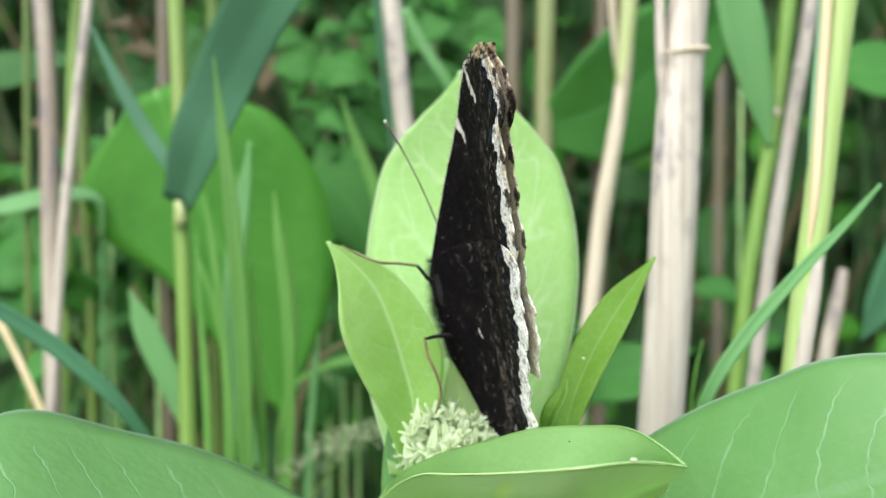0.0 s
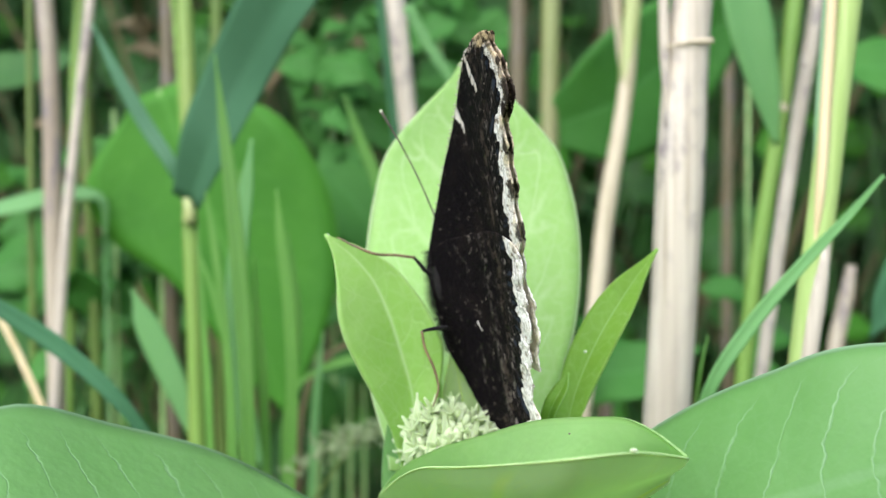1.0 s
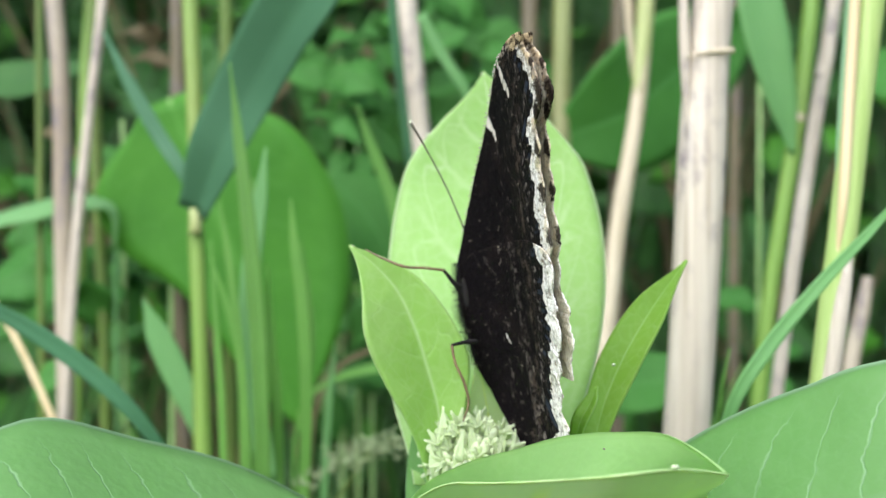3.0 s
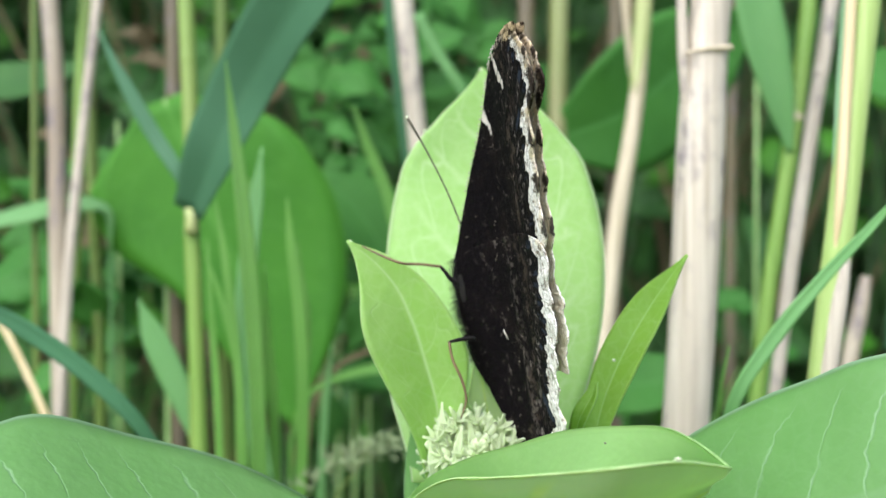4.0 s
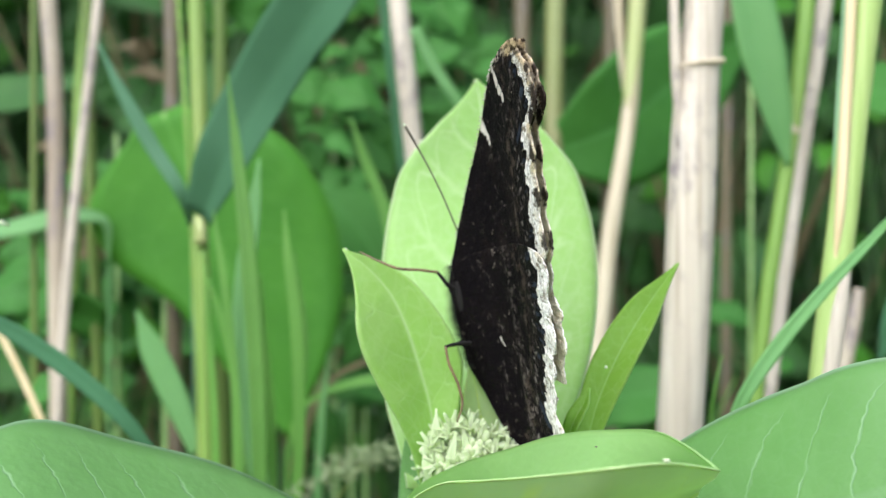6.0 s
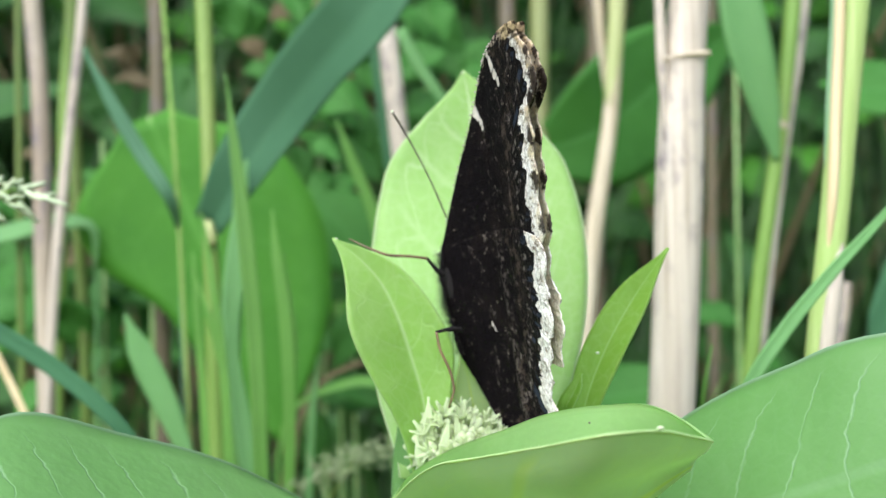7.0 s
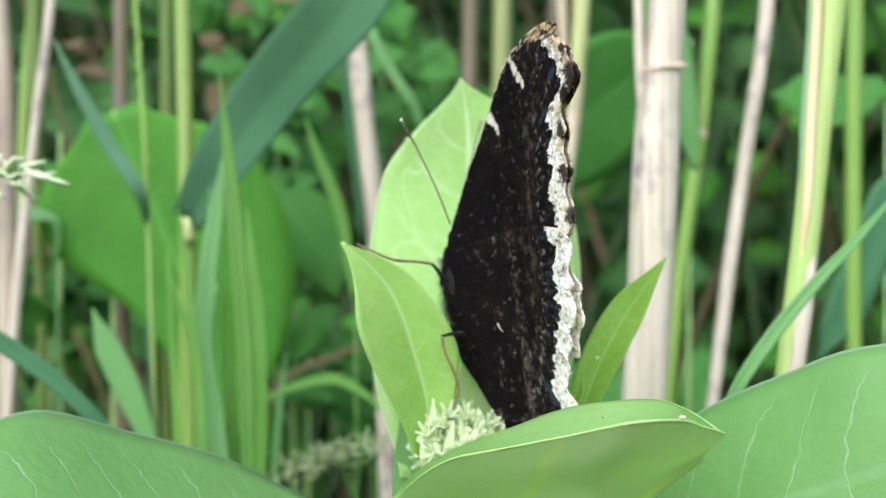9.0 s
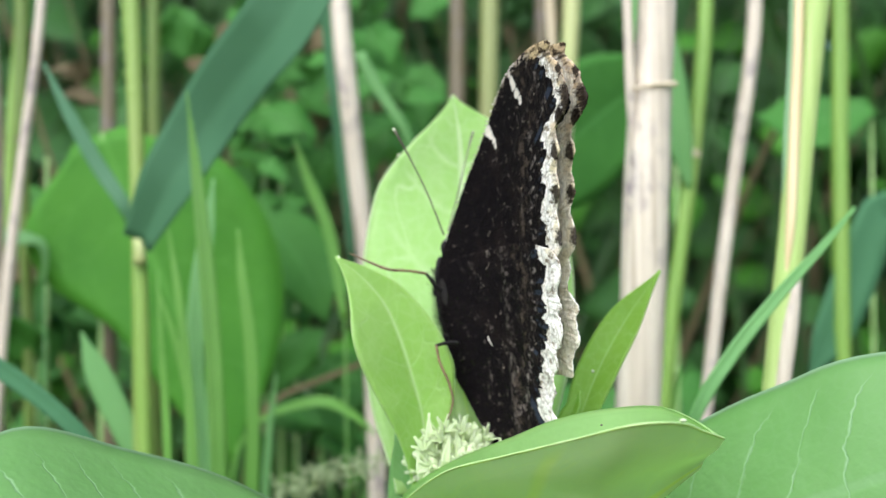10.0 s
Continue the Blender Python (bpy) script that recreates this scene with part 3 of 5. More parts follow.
# out of view: added to fill side views and bounce light onto the leaves
grass_stuff("meadow_grass", 4500, -1.8, 0.16, 0.0, GRASS_BLADE, "unseen low grass in front of the reeds, added to bounce light", 0.34, 1.8)


# ---- the reeds that can be told apart ----
def stalk(label, points, radii, mat, bumps=(), sides=12, extras=()):
    """A reed stalk carried down to the ground; extras: blades that grow from it."""
    foot = Vector(points[-1])
    grow = Vector(points[-1]) - Vector(points[-2])
    down = foot + Vector((grow.x * 0.4 / max(-grow.z, 0.02) * 0.3, 0.01, -(foot.z) - 0.01))
    e = thing("reed", (down.x, down.y, 0), label, "reed", "reeds in the thicket")
    k = (len(points) - 1) / (len(points) + 1)
    bm = tube(list(points) + [(foot + down) / 2, down], list(radii) + [radii[-1]] * 2, sides, 64, [(at * k, more) for at, more in bumps or ()])
    part("stalk", bm, mat, e)
    for at, more in () if bumps is None else bumps[:2] or [(0.5, 0.1)]:
        x = at * (len(points) - 1)
        i = min(int(x), len(points) - 2)
        a, b = Vector(points[i]), Vector(points[i + 1])
        r = (radii[i] + radii[i + 1]) / 2 * (1.05 + more)
        mid, ax = a.lerp(b, x - i), (b - a).normalized()
        part("node", tube([mid - ax * r * 0.5, mid, mid + ax * r * 0.5], [r * 0.9, r, r * 0.9], sides, 4), STRAW if mat in (GREEN_STALK, YELLOW_STALK, STRAW, DEAD_STALK) else BROWN_STALK, e)
    if bumps is None and not extras:
        a, b, r = Vector(points[1]), Vector(points[2]), (radii[1] + radii[2]) / 2
        mid, ax = a.lerp(b, 0.6), (b - a).normalized()
        part("node", tube([mid - ax * r * 0.4, mid, mid + ax * r * 0.4], [r * 0.98, r * 1.05, r * 0.98], sides, 4), mat, e)
    for name, bm, m, lab in extras:
        part(name, bm, m, e, lab)
    return e


FRONT = (0, -1, 0.15)
REEDS = {}
stalk("thick bleached dead reed stalk with grey mould spots",
    [(0.0497, 0.0680, 0.8832), (0.0485, 0.0680, 0.8546), (0.0473, 0.0680, 0.8426), (0.0460, 0.0680, 0.8219), (0.0447, 0.0680, 0.7981), (0.0427, 0.0680, 0.7692)],
    [0.00378, 0.00389, 0.00421, 0.00464, 0.00454, 0.00443], DEAD_STALK, None, 20,
    [("sheath", tube([(0.0424, 0.0680, 0.8766), (0.0422, 0.0655, 0.8540), (0.0425, 0.0655, 0.8410), (0.0430, 0.0655, 0.8259)], [0.00096, 0.00096, 0.00107, 0.00043], 8, 16), DEAD_STALK, "pale split leaf sheath"),
     ("node_scar", tube([(0.0424, 0.0639, 0.8420), (0.0465, 0.0634, 0.8427), (0.0514, 0.0639, 0.8431)], [0.00021, 0.00037, 0.00058], 7, 8), STRAW, "ragged brown node scar")])
REEDS["thin_mid"] = stalk("slender reed stalk, green above and straw below",
    [(0.0525, 0.1615, 0.9079), (0.0508, 0.1615, 0.8771), (0.0486, 0.1615, 0.8496), (0.0425, 0.1615, 0.8116), (0.0393, 0.1615, 0.7829), (0.0345, 0.1615, 0.7484)],
    [0.00212, 0.00212, 0.00212, 0.00242, 0.00227, 0.00227], STRAW, None, 12,
    [("green_sheath", tube([(0.0525, 0.1615, 0.9095), (0.0508, 0.1615, 0.8771), (0.0485, 0.1615, 0.8488)], [0.00242, 0.00242, 0.00209], 10, 12), PALE_GREEN_STALK, "green upper sheath"),
     ("dead_leaf", tube([(0.0452, 0.1649, 0.9013), (0.0461, 0.1649, 0.8779), (0.0475, 0.1649, 0.8547)], [0.00138, 0.00138, 0.00061], 8, 10), STRAW, "dry straw side leaf")])
stalk("greyish dead reed stalk",
    [(-0.1074, 0.1496, 0.9048), (-0.1062, 0.1496, 0.8750), (-0.1044, 0.1496, 0.8542), (-0.1033, 0.1496, 0.8160), (-0.1022, 0.1496, 0.7664)], [0.00219, 0.00233, 0.00233, 0.00248, 0.00233], GREY_STALK, None)
stalk("thin bleached dead reed stalk leaning across another",
    [(-0.0904, 0.1445, 0.8956), (-0.0918, 0.1445, 0.8737), (-0.0956, 0.1445, 0.8373), (-0.0984, 0.1445, 0.8085), (-0.1007, 0.1445, 0.7698)], [0.00115, 0.00129, 0.00129, 0.00144, 0.00115], DEAD_STALK, None)
stalk("green reed stalk behind dead ones",
    [(-0.1074, 0.1870, 0.9090), (-0.1071, 0.1870, 0.8840), (-0.1065, 0.1870, 0.8509), (-0.1036, 0.1870, 0.7918), (-0.1025, 0.1870, 0.7528)], [0.00212, 0.00212, 0.00196, 0.00163, 0.00163], OLIVE_STALK)
stalk("yellow-green reed stalk behind dead ones",
    [(-0.1070, 0.1900, 0.9150), (-0.1081, 0.1900, 0.8847), (-0.1087, 0.1900, 0.8747), (-0.1095, 0.1900, 0.8647), (-0.1106, 0.1900, 0.8347)], [0.0019, 0.0020, 0.0020, 0.0019, 0.0017], SPIKE_GREEN, None)
stalk("straw-coloured dead reed stalk behind the milkweed",
    [(-0.0164, 0.1615, 0.9083), (-0.0146, 0.1615, 0.8774), (-0.0116, 0.1615, 0.8483), (-0.0077, 0.1615, 0.8087), (-0.0053, 0.1615, 0.7559)], [0.00257, 0.00273, 0.00273, 0.00242, 0.00242], DEAD_STALK, None, 12,
    [("blade", blade([(-0.0211, 0.1632, 0.9120), (-0.0180, 0.1632, 0.8778), (-0.0150, 0.1632, 0.8485), (-0.0120, 0.1632, 0.8133)], [0.00122, 0.00213, 0.00183, 0.00076], FRONT, fold=20, wide=4), REED_BLADE, "blue-green blade along the stalk")])
REEDS["right_fork"] = stalk("green reed stalk with a broad blade forking off",
    [(0.0865, 0.1275, 0.8894), (0.0849, 0.1275, 0.8688), (0.0799, 0.1275, 0.8311), (0.0745, 0.1275, 0.7979), (0.0707, 0.1275, 0.7656)], [0.00190, 0.00203, 0.00190, 0.00190, 0.00190], GREEN_STALK, [(0.45, 0.1)], 12,
    [("blade", blade([(0.0794, 0.1258, 0.8296), (0.0763, 0.1241, 0.8422), (0.0719, 0.1224, 0.8595), (0.0676, 0.1224, 0.8866)], [0.00080, 0.00375, 0.00563, 0.00402], FRONT, fold=14, wide=6), FORK_BLADE, "broad green blade")])
REEDS["right_brown"] = stalk("weathered pale dead reed stalk",
    [(0.0947, 0.1360, 0.8920), (0.0931, 0.1360, 0.8708), (0.0876, 0.1360, 0.8370), (0.0835, 0.1360, 0.8118), (0.0777, 0.1360, 0.7701)], [0.00181, 0.00195, 0.00181, 0.00181, 0.00167], DEAD_STALK, None)
REEDS["right_yellow"] = stalk("thick yellow-green living reed stalk",
    [(0.0725, 0.0425, 0.8679), (0.0698, 0.0425, 0.8483), (0.0674, 0.0425, 0.8289), (0.0654, 0.0425, 0.8116), (0.0633, 0.0425, 0.7962), (0.0610, 0.0425, 0.7790)], [0.00279, 0.00279, 0.00260, 0.00250, 0.00250, 0.00240], YELLOW_STALK, None, 16,
    [("dry_edge", tube([(0.0673, 0.0399, 0.8670), (0.0665, 0.0399, 0.8477), (0.0653, 0.0401, 0.8286), (0.0641, 0.0402, 0.8119), (0.0631, 0.0408, 0.8010)], [0.00085, 0.00095, 0.00100, 0.00085, 0.00015], 10, 24), PALE_STRAW, "dry tan sheath edge"),
     ("sheath", tube([(0.0670, 0.0425, 0.8679), (0.0663, 0.0425, 0.8484), (0.0649, 0.0425, 0.8289), (0.0637, 0.0425, 0.8123)], [0.00058, 0.00058, 0.00067, 0.00038], 8, 16), TEAL_STALK, "blue-green sheath edge"),
     ("pale_side", tube([(0.0665, 0.0417, 0.8127), (0.0643, 0.0408, 0.7981), (0.0625, 0.0408, 0.7867), (0.0610, 0.0408, 0.7773)], [0.00038, 0.00143, 0.00153, 0.00143], 12, 12), DEAD_STALK, "bleached side of the stalk below the node")])
stalk("short broken brown reed stub",
    [(0.1006, 0.1360, 0.8002), (0.0991, 0.1360, 0.7923), (0.0966, 0.1360, 0.7812), (0.0943, 0.1360, 0.7646)], [0.00140, 0.00195, 0.00209, 0.00209], GREY_STALK, None)
REEDS["node_left"] = stalk("green reed stalk that ends in a broad blue-green blade",
    [(-0.0611, 0.1122, 0.8157), (-0.0607, 0.1122, 0.8099), (-0.0597, 0.1122, 0.7881), (-0.0583, 0.1122, 0.7587)], [0.00129, 0.00180, 0.00180, 0.00180], GREEN_STALK, None, 12,
    [("node", tube([(-0.0609, 0.1097, 0.8162), (-0.0602, 0.1088, 0.8141), (-0.0601, 0.1097, 0.8105)], [0.00102, 0.00127, 0.00159], 10, 6), PALE_GREEN_STALK, "cream node under the blade"),
     ("blade", blade([(-0.0597, 0.1088, 0.8150), (-0.0540, 0.1054, 0.8273), (-0.0473, 0.1070, 0.8414), (-0.0398, 0.1030, 0.8534), (-0.0330, 0.0986, 0.8624), (-0.0270, 0.0986, 0.8745), (-0.0200, 0.0990, 0.8870)],
              [0.0046, 0.0074, 0.0088, 0.0097, 0.0098, 0.0092, 0.0076], (-0.3, -1, 0.25), fold=24, wide=10, long=34), REED_BLADE, "broad blue-green reed blade")])
REEDS["behind_left"] = stalk("yellowish green reed stalk",
    [(-0.0660, 0.1224, 0.8954), (-0.0645, 0.1224, 0.8682), (-0.0634, 0.1224, 0.8412), (-0.0626, 0.1224, 0.8117), (-0.0616, 0.1224, 0.7612)], [0.00200, 0.00200, 0.00187, 0.00160, 0.00160], GREEN_STALK, None)
for x0, x1, dep, w, mat, lab in ((265, 290, 1.1, 14, BROWN_STALK, "brown dead reed stalk far back"), (920, 905, 1.2, 15, BROWN_STALK, "brown dead reed stalk far back"),
                                 (985, 960, 1.2, 17, DULL_STALK, "green reed stalk far back"), (1085, 1060, 1.3, 14, BROWN_STALK, "brown dead reed stalk far back"),
                                 (22, 40, 1.0, 6, OLIVE_STALK, "thin green reed stalk far back"), (360, 375, 1.3, 12, OLIVE_STALK, "green reed stalk far back"),
                                 (1285, 1270, 2.6, 9, BROWN_STALK, "brown dead reed stalk far back"),
                                 (1650, 1600, 0.8, 16, GREEN_STALK, "green reed stalk at the edge")):
    # spread sideways in metres at their own distance
    k = (dep + 0.97) * 0.17 / 2154
    y = dep * 0.17
    X0, X1, Z = (x0 - 784) * k, (x1 - 784) * k, 0.80
    stalk(lab, [(X0, y, Z + 0.42), (X0 * 0.8 + X1 * 0.2, y, Z + 0.2), (X1, y, Z - 0.02), (X1 * 0.98 + 0.004, y, Z - 0.25)], [w * k] * 4, mat, [(0.3, 0.12)], 10)


def grass(label, points, widths, mat=None, fold=22, facing=FRONT, name="grass_tuft"):
    foot = Vector(points[-1])
    e = thing(name, (foot.x, foot.y, 0), label, "grass", "grass blades among the reeds")
    down = Vector((foot.x + 0.01, foot.y + 0.012, 0))
    widths = widths if mat else [w * 0.8 for w in widths]
    part("blade", blade(points, widths, facing, fold=fold, wide=4, long=26), mat or GRASS_BLADE, e)
    part("sheath", tube([foot + Vector((0, 0, 0.004)), (foot + down) / 2, down], [0.0003, max(widths[-1] * 0.5, 0.0005), 0.0008], 7, 10), mat or GRASS_BLADE, e)
    return e


GRASS = {}
SPIKE = [(-0.0688, 0.1326, 0.8791), (-0.0671, 0.1326, 0.8567), (-0.0652, 0.1326, 0.8288), (-0.0637, 0.1326, 0.7983), (-0.0619, 0.1326, 0.7599)]
bm = bmesh.new()
for k, p in enumerate(spline(SPIKE[:3], 26)):
    out = (1 if k % 2 else -1) * rng.uniform(0.0002, 0.0005)
    ball_into(bm, p + Vector((out, -0.0002, 0)), (0.0003, 0.0003, rng.uniform(0.001, 0.0017)), Euler((0, out * 350, 0)).to_matrix().to_4x4(), 7, 5)
stalk("thin green grass stalk with a slim flower spike", SPIKE, [0.00041, 0.00048, 0.00055, 0.00055, 0.00055], SPIKE_GREEN, None, 8,
    [("flower_spike", bm, SPIKE_GREEN, "slim spike of green seeds")])
GRASS["tip"] = grass("bright green upright grass blade", [(-0.0480, 0.0850, 0.8448), (-0.0461, 0.0850, 0.8298), (-0.0440, 0.0850, 0.8123), (-0.0419, 0.0850, 0.7891), (-0.0402, 0.0850, 0.7449)], [0.0002, 0.0014, 0.0021, 0.0022, 0.0018])
grass("bright green grass blade", [(-0.0516, 0.0935, 0.8166), (-0.0498, 0.0935, 0.8056), (-0.0476, 0.0935, 0.7888), (-0.0447, 0.0935, 0.7430)], [0.0002, 0.00096, 0.00120, 0.00120])
grass("pale green folded grass blade", [(-0.0376, 0.1020, 0.8175), (-0.0367, 0.1020, 0.8074), (-0.0350, 0.1020, 0.7947), (-0.0341, 0.1020, 0.7771), (-0.0350, 0.1020, 0.7412)], [0.0002, 0.0010, 0.0014, 0.0014, 0.0012], GRASS_BLADE, 14)
grass("pale green sheathing grass stem", [(-0.0438, 0.0980, 0.8011), (-0.0460, 0.0980, 0.7880), (-0.0440, 0.0980, 0.7725), (-0.0417, 0.0980, 0.7563)], [0.0003, 0.0016, 0.0021, 0.0020], FORK_BLADE, 16)
grass("broad blue-green grass blade", [(-0.0428, 0.1000, 0.8285), (-0.0440, 0.1000, 0.8174), (-0.0455, 0.1000, 0.8061), (-0.0464, 0.1000, 0.7923), (-0.0460, 0.1000, 0.7600)], [0.0003, 0.0016, 0.0021, 0.0022, 0.0016], FORK_BLADE, 12)
grass("light green grass blade", [(-0.0549, 0.1000, 0.8048), (-0.0514, 0.1000, 0.7948), (-0.0485, 0.1000, 0.7848), (-0.0454, 0.1000, 0.7722), (-0.0441, 0.1000, 0.7572)], [0.0002, 0.0009, 0.0013, 0.0014, 0.0014])
grass("light green grass blade", [(-0.0551, 0.1020, 0.8083), (-0.0542, 0.1020, 0.7934), (-0.0529, 0.1020, 0.7761), (-0.0517, 0.1020, 0.7412)], [0.0002, 0.00087, 0.00111, 0.00099])
grass("light green grass blade", [(-0.0432, 0.1054, 0.8033), (-0.0425, 0.1054, 0.7883), (-0.0413, 0.1054, 0.7758), (-0.0402, 0.1054, 0.7405)], [0.0002, 0.00111, 0.00149, 0.00124])
grass("light green grass blade", [(-0.0458, 0.1020, 0.8219), (-0.0464, 0.1020, 0.8070), (-0.0476, 0.1020, 0.7885), (-0.0471, 0.1020, 0.7412)], [0.0002, 0.00099, 0.00136, 0.00124])
grass("light green grass blade", [(-0.0375, 0.1190, 0.8088), (-0.0348, 0.1190, 0.7877), (-0.0361, 0.1190, 0.7720), (-0.0374, 0.1190, 0.7375)], [0.0002, 0.00079, 0.00105, 0.00092])
grass("bright green blade arching low in the thicket", [(-0.0057, 0.1445, 0.7684), (-0.0121, 0.1445, 0.7738), (-0.0183, 0.1445, 0.7770), (-0.0272, 0.1445, 0.7759), (-0.0365, 0.1445, 0.7718), (-0.0429, 0.1445, 0.7356)], [0.0003, 0.00144, 0.00187, 0.00144, 0.00086, 0.00057])
grass("thin pale upright grass blade", [(-0.0309, 0.1360, 0.7843), (-0.0320, 0.1360, 0.7746), (-0.0332, 0.1360, 0.7607), (-0.0341, 0.1360, 0.7338)], [0.0002, 0.00070, 0.00098, 0.00084], FORK_BLADE, 12)
grass("thin dead brown stem slanting low", [(-0.0015, 0.1700, 0.7888), (-0.0077, 0.1700, 0.7866), (-0.0201, 0.1700, 0.7818), (-0.0319, 0.1700, 0.7769), (-0.0433, 0.1700, 0.7265)], [0.00062, 0.00078, 0.00078, 0.00078, 0.00062], DEAD_BLADE, 12)
grass("broad pale green grass blade", [(-0.0766, 0.1275, 0.7950), (-0.0729, 0.1275, 0.7862), (-0.0677, 0.1275, 0.7753), (-0.0615, 0.1275, 0.7605)], [0.0003, 0.00298, 0.00325, 0.00190], FORK_BLADE, 8)
grass("dark blue-green reed blade arching across", [(-0.0930, 0.0680, 0.7958), (-0.0843, 0.0680, 0.7910), (-0.0745, 0.0680, 0.7845), (-0.0630, 0.0680, 0.7742), (-0.0546, 0.0714, 0.7614)], [0.00108, 0.00173, 0.00184, 0.00151, 0.00086], REED_BLADE, 16)
grass("thin dead brown stem slanting down", [(-0.1150, 0.1200, 0.8015), (-0.1057, 0.1200, 0.7879), (-0.1010, 0.1200, 0.7787), (-0.0963, 0.1200, 0.7682), (-0.0922, 0.1200, 0.7577)], [0.0007, 0.0009, 0.0009, 0.0009, 0.0008], PALE_STRAW, 30)
grass("blue-green reed blade slanting down", [(-0.0861, 0.1258, 0.8596), (-0.0798, 0.1258, 0.8472), (-0.0733, 0.1258, 0.8356), (-0.0651, 0.1258, 0.8224), (-0.0651, 0.1360, 0.8140)], [0.0003, 0.00148, 0.00189, 0.00148, 0.00028], TEAL_BLADE, 14)
GRASS["arch"] = grass("green grass blade arching across the reeds", [(0.0707, 0.0255, 0.8144), (0.0653, 0.0255, 0.8083), (0.0573, 0.0255, 0.7999), (0.0492, 0.0255, 0.7903), (0.0430, 0.0255, 0.7807), (0.0409, 0.0289, 0.7679)], [0.0003, 0.00071, 0.00106, 0.00124, 0.00106, 0.00071], FORK_BLADE, 20)
grass("thin green grass blade beside dead reed", [(0.0474, 0.0510, 0.7877), (0.0460, 0.0510, 0.7812), (0.0454, 0.0544, 0.7699)], [0.0002, 0.00040, 0.00040])
grass("grey-green reed blade behind the milkweed", [(-0.0101, 0.1445, 0.8675), (-0.0048, 0.1445, 0.8573), (0.0010, 0.1445, 0.8485), (0.0075, 0.1496, 0.8302)], [0.00144, 0.00144, 0.00129, 0.00072], FORK_BLADE, 10)
grass("yellow-green grass blade behind milkweed", [(-0.0271, 0.1530, 0.8456), (-0.0235, 0.1530, 0.8351), (-0.0187, 0.1530, 0.8233), (-0.0139, 0.1530, 0.7981)], [0.0003, 0.00177, 0.00206, 0.00147])
grass("light green blade from beyond the reeds", [(-0.1288, 0.1649, 0.8150), (-0.1165, 0.1649, 0.8178), (-0.1030, 0.1649, 0.8205), (-0.0960, 0.1660, 0.8195), (-0.0950, 0.1683, 0.8077)], [0.0024, 0.0034, 0.0030, 0.0014, 0.00046], FORK_BLADE, 8, (0, -1, 0.8))


grass("broad blue-green reed blade drooping at the edge", [(0.1049, 0.1360, 0.7823), (0.1099, 0.1360, 0.7908), (0.1171, 0.1360, 0.8061), (0.1257, 0.1360, 0.8256), (0.1438, 0.1530, 0.7859)], [0.0003, 0.00475, 0.00586, 0.00502, 0.00140], REED_BLADE, 12)


def bush_leaf(label, points, widths, mat, facing, fold=8, wave=0.15):
    foot = Vector(points[0])
    e = thing("broad_leaf", (foot.x, foot.y + 0.02, 0), label, "leaf", "broad leaves of the plants behind")
    part("blade", blade(points, widths, facing, fold=fold, wave=wave, long=24, wide=10), mat, e)
    part("stalk", tube([points[0], (foot.x, foot.y + 0.02, foot.z * 0.5), (foot.x, foot.y + 0.02, 0)], [0.0005, 0.002, 0.003], 8, 12), STEM_GREEN, e)
    return e


bush_leaf("large fresh green heart-shaped leaf hanging behind grass blades", [(-0.0812, 0.1730, 0.8505), (-0.0687, 0.1720, 0.8198), (-0.0559, 0.1710, 0.7891), (-0.0448, 0.1700, 0.7590)],
          [[0.0060, 0.0262, 0.0325, 0.0328, 0.0270, 0.0158, 0.0002], [0.0080, 0.0280, 0.0286, 0.0180, 0.0122, 0.0078, 0.0002]], HEART_LEAF, (0.03, -1, 0.12), 2, 0.05)
bush_leaf("broad mid-green leaf behind the reeds", [(0.0958, 0.2210, 0.8840), (0.0707, 0.2125, 0.8663), (0.0484, 0.2040, 0.8493), (0.0226, 0.2040, 0.8408)],
          [0.00358, 0.01882, 0.01882, 0.00068], MID_LEAF, (0.5, -1, -0.1))
bush_leaf("broad green leaf behind yellow reed stalk", [(0.1548, 0.2040, 0.8661), (0.1376, 0.2040, 0.8610), (0.1256, 0.2040, 0.8611), (0.1171, 0.2040, 0.8628)],
          [0.00342, 0.01198, 0.00856, 0.00068], MID_LEAF, (0, -1, 0.7))
bush_leaf("dark green leaf low behind the reeds", [(0.0309, 0.1700, 0.7609), (0.0433, 0.1700, 0.7701), (0.0542, 0.1700, 0.7716), (0.0697, 0.1700, 0.7777)],
          [0.00311, 0.00932, 0.00932, 0.00062], MID_LEAF, (0, -1, 0.8))
# this leaf's shade comes with its dark material
bush_leaf("leaf behind the reeds, shade put into its dark green", [(-0.1515, 0.2040, 0.8622), (-0.1376, 0.2040, 0.8604), (-0.1238, 0.2040, 0.8621), (-0.1135, 0.2040, 0.8655)],
          [0.00171, 0.00770, 0.00685, 0.00068], SHADED_LEAF, (0, -1, 0.7))
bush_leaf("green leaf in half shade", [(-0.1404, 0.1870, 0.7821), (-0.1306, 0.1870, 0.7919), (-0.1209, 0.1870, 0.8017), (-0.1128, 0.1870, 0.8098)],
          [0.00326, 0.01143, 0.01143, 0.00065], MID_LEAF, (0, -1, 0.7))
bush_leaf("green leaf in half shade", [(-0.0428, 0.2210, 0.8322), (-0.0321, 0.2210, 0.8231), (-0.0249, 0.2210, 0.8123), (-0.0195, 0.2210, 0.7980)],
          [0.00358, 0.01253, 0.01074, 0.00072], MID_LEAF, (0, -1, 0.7))


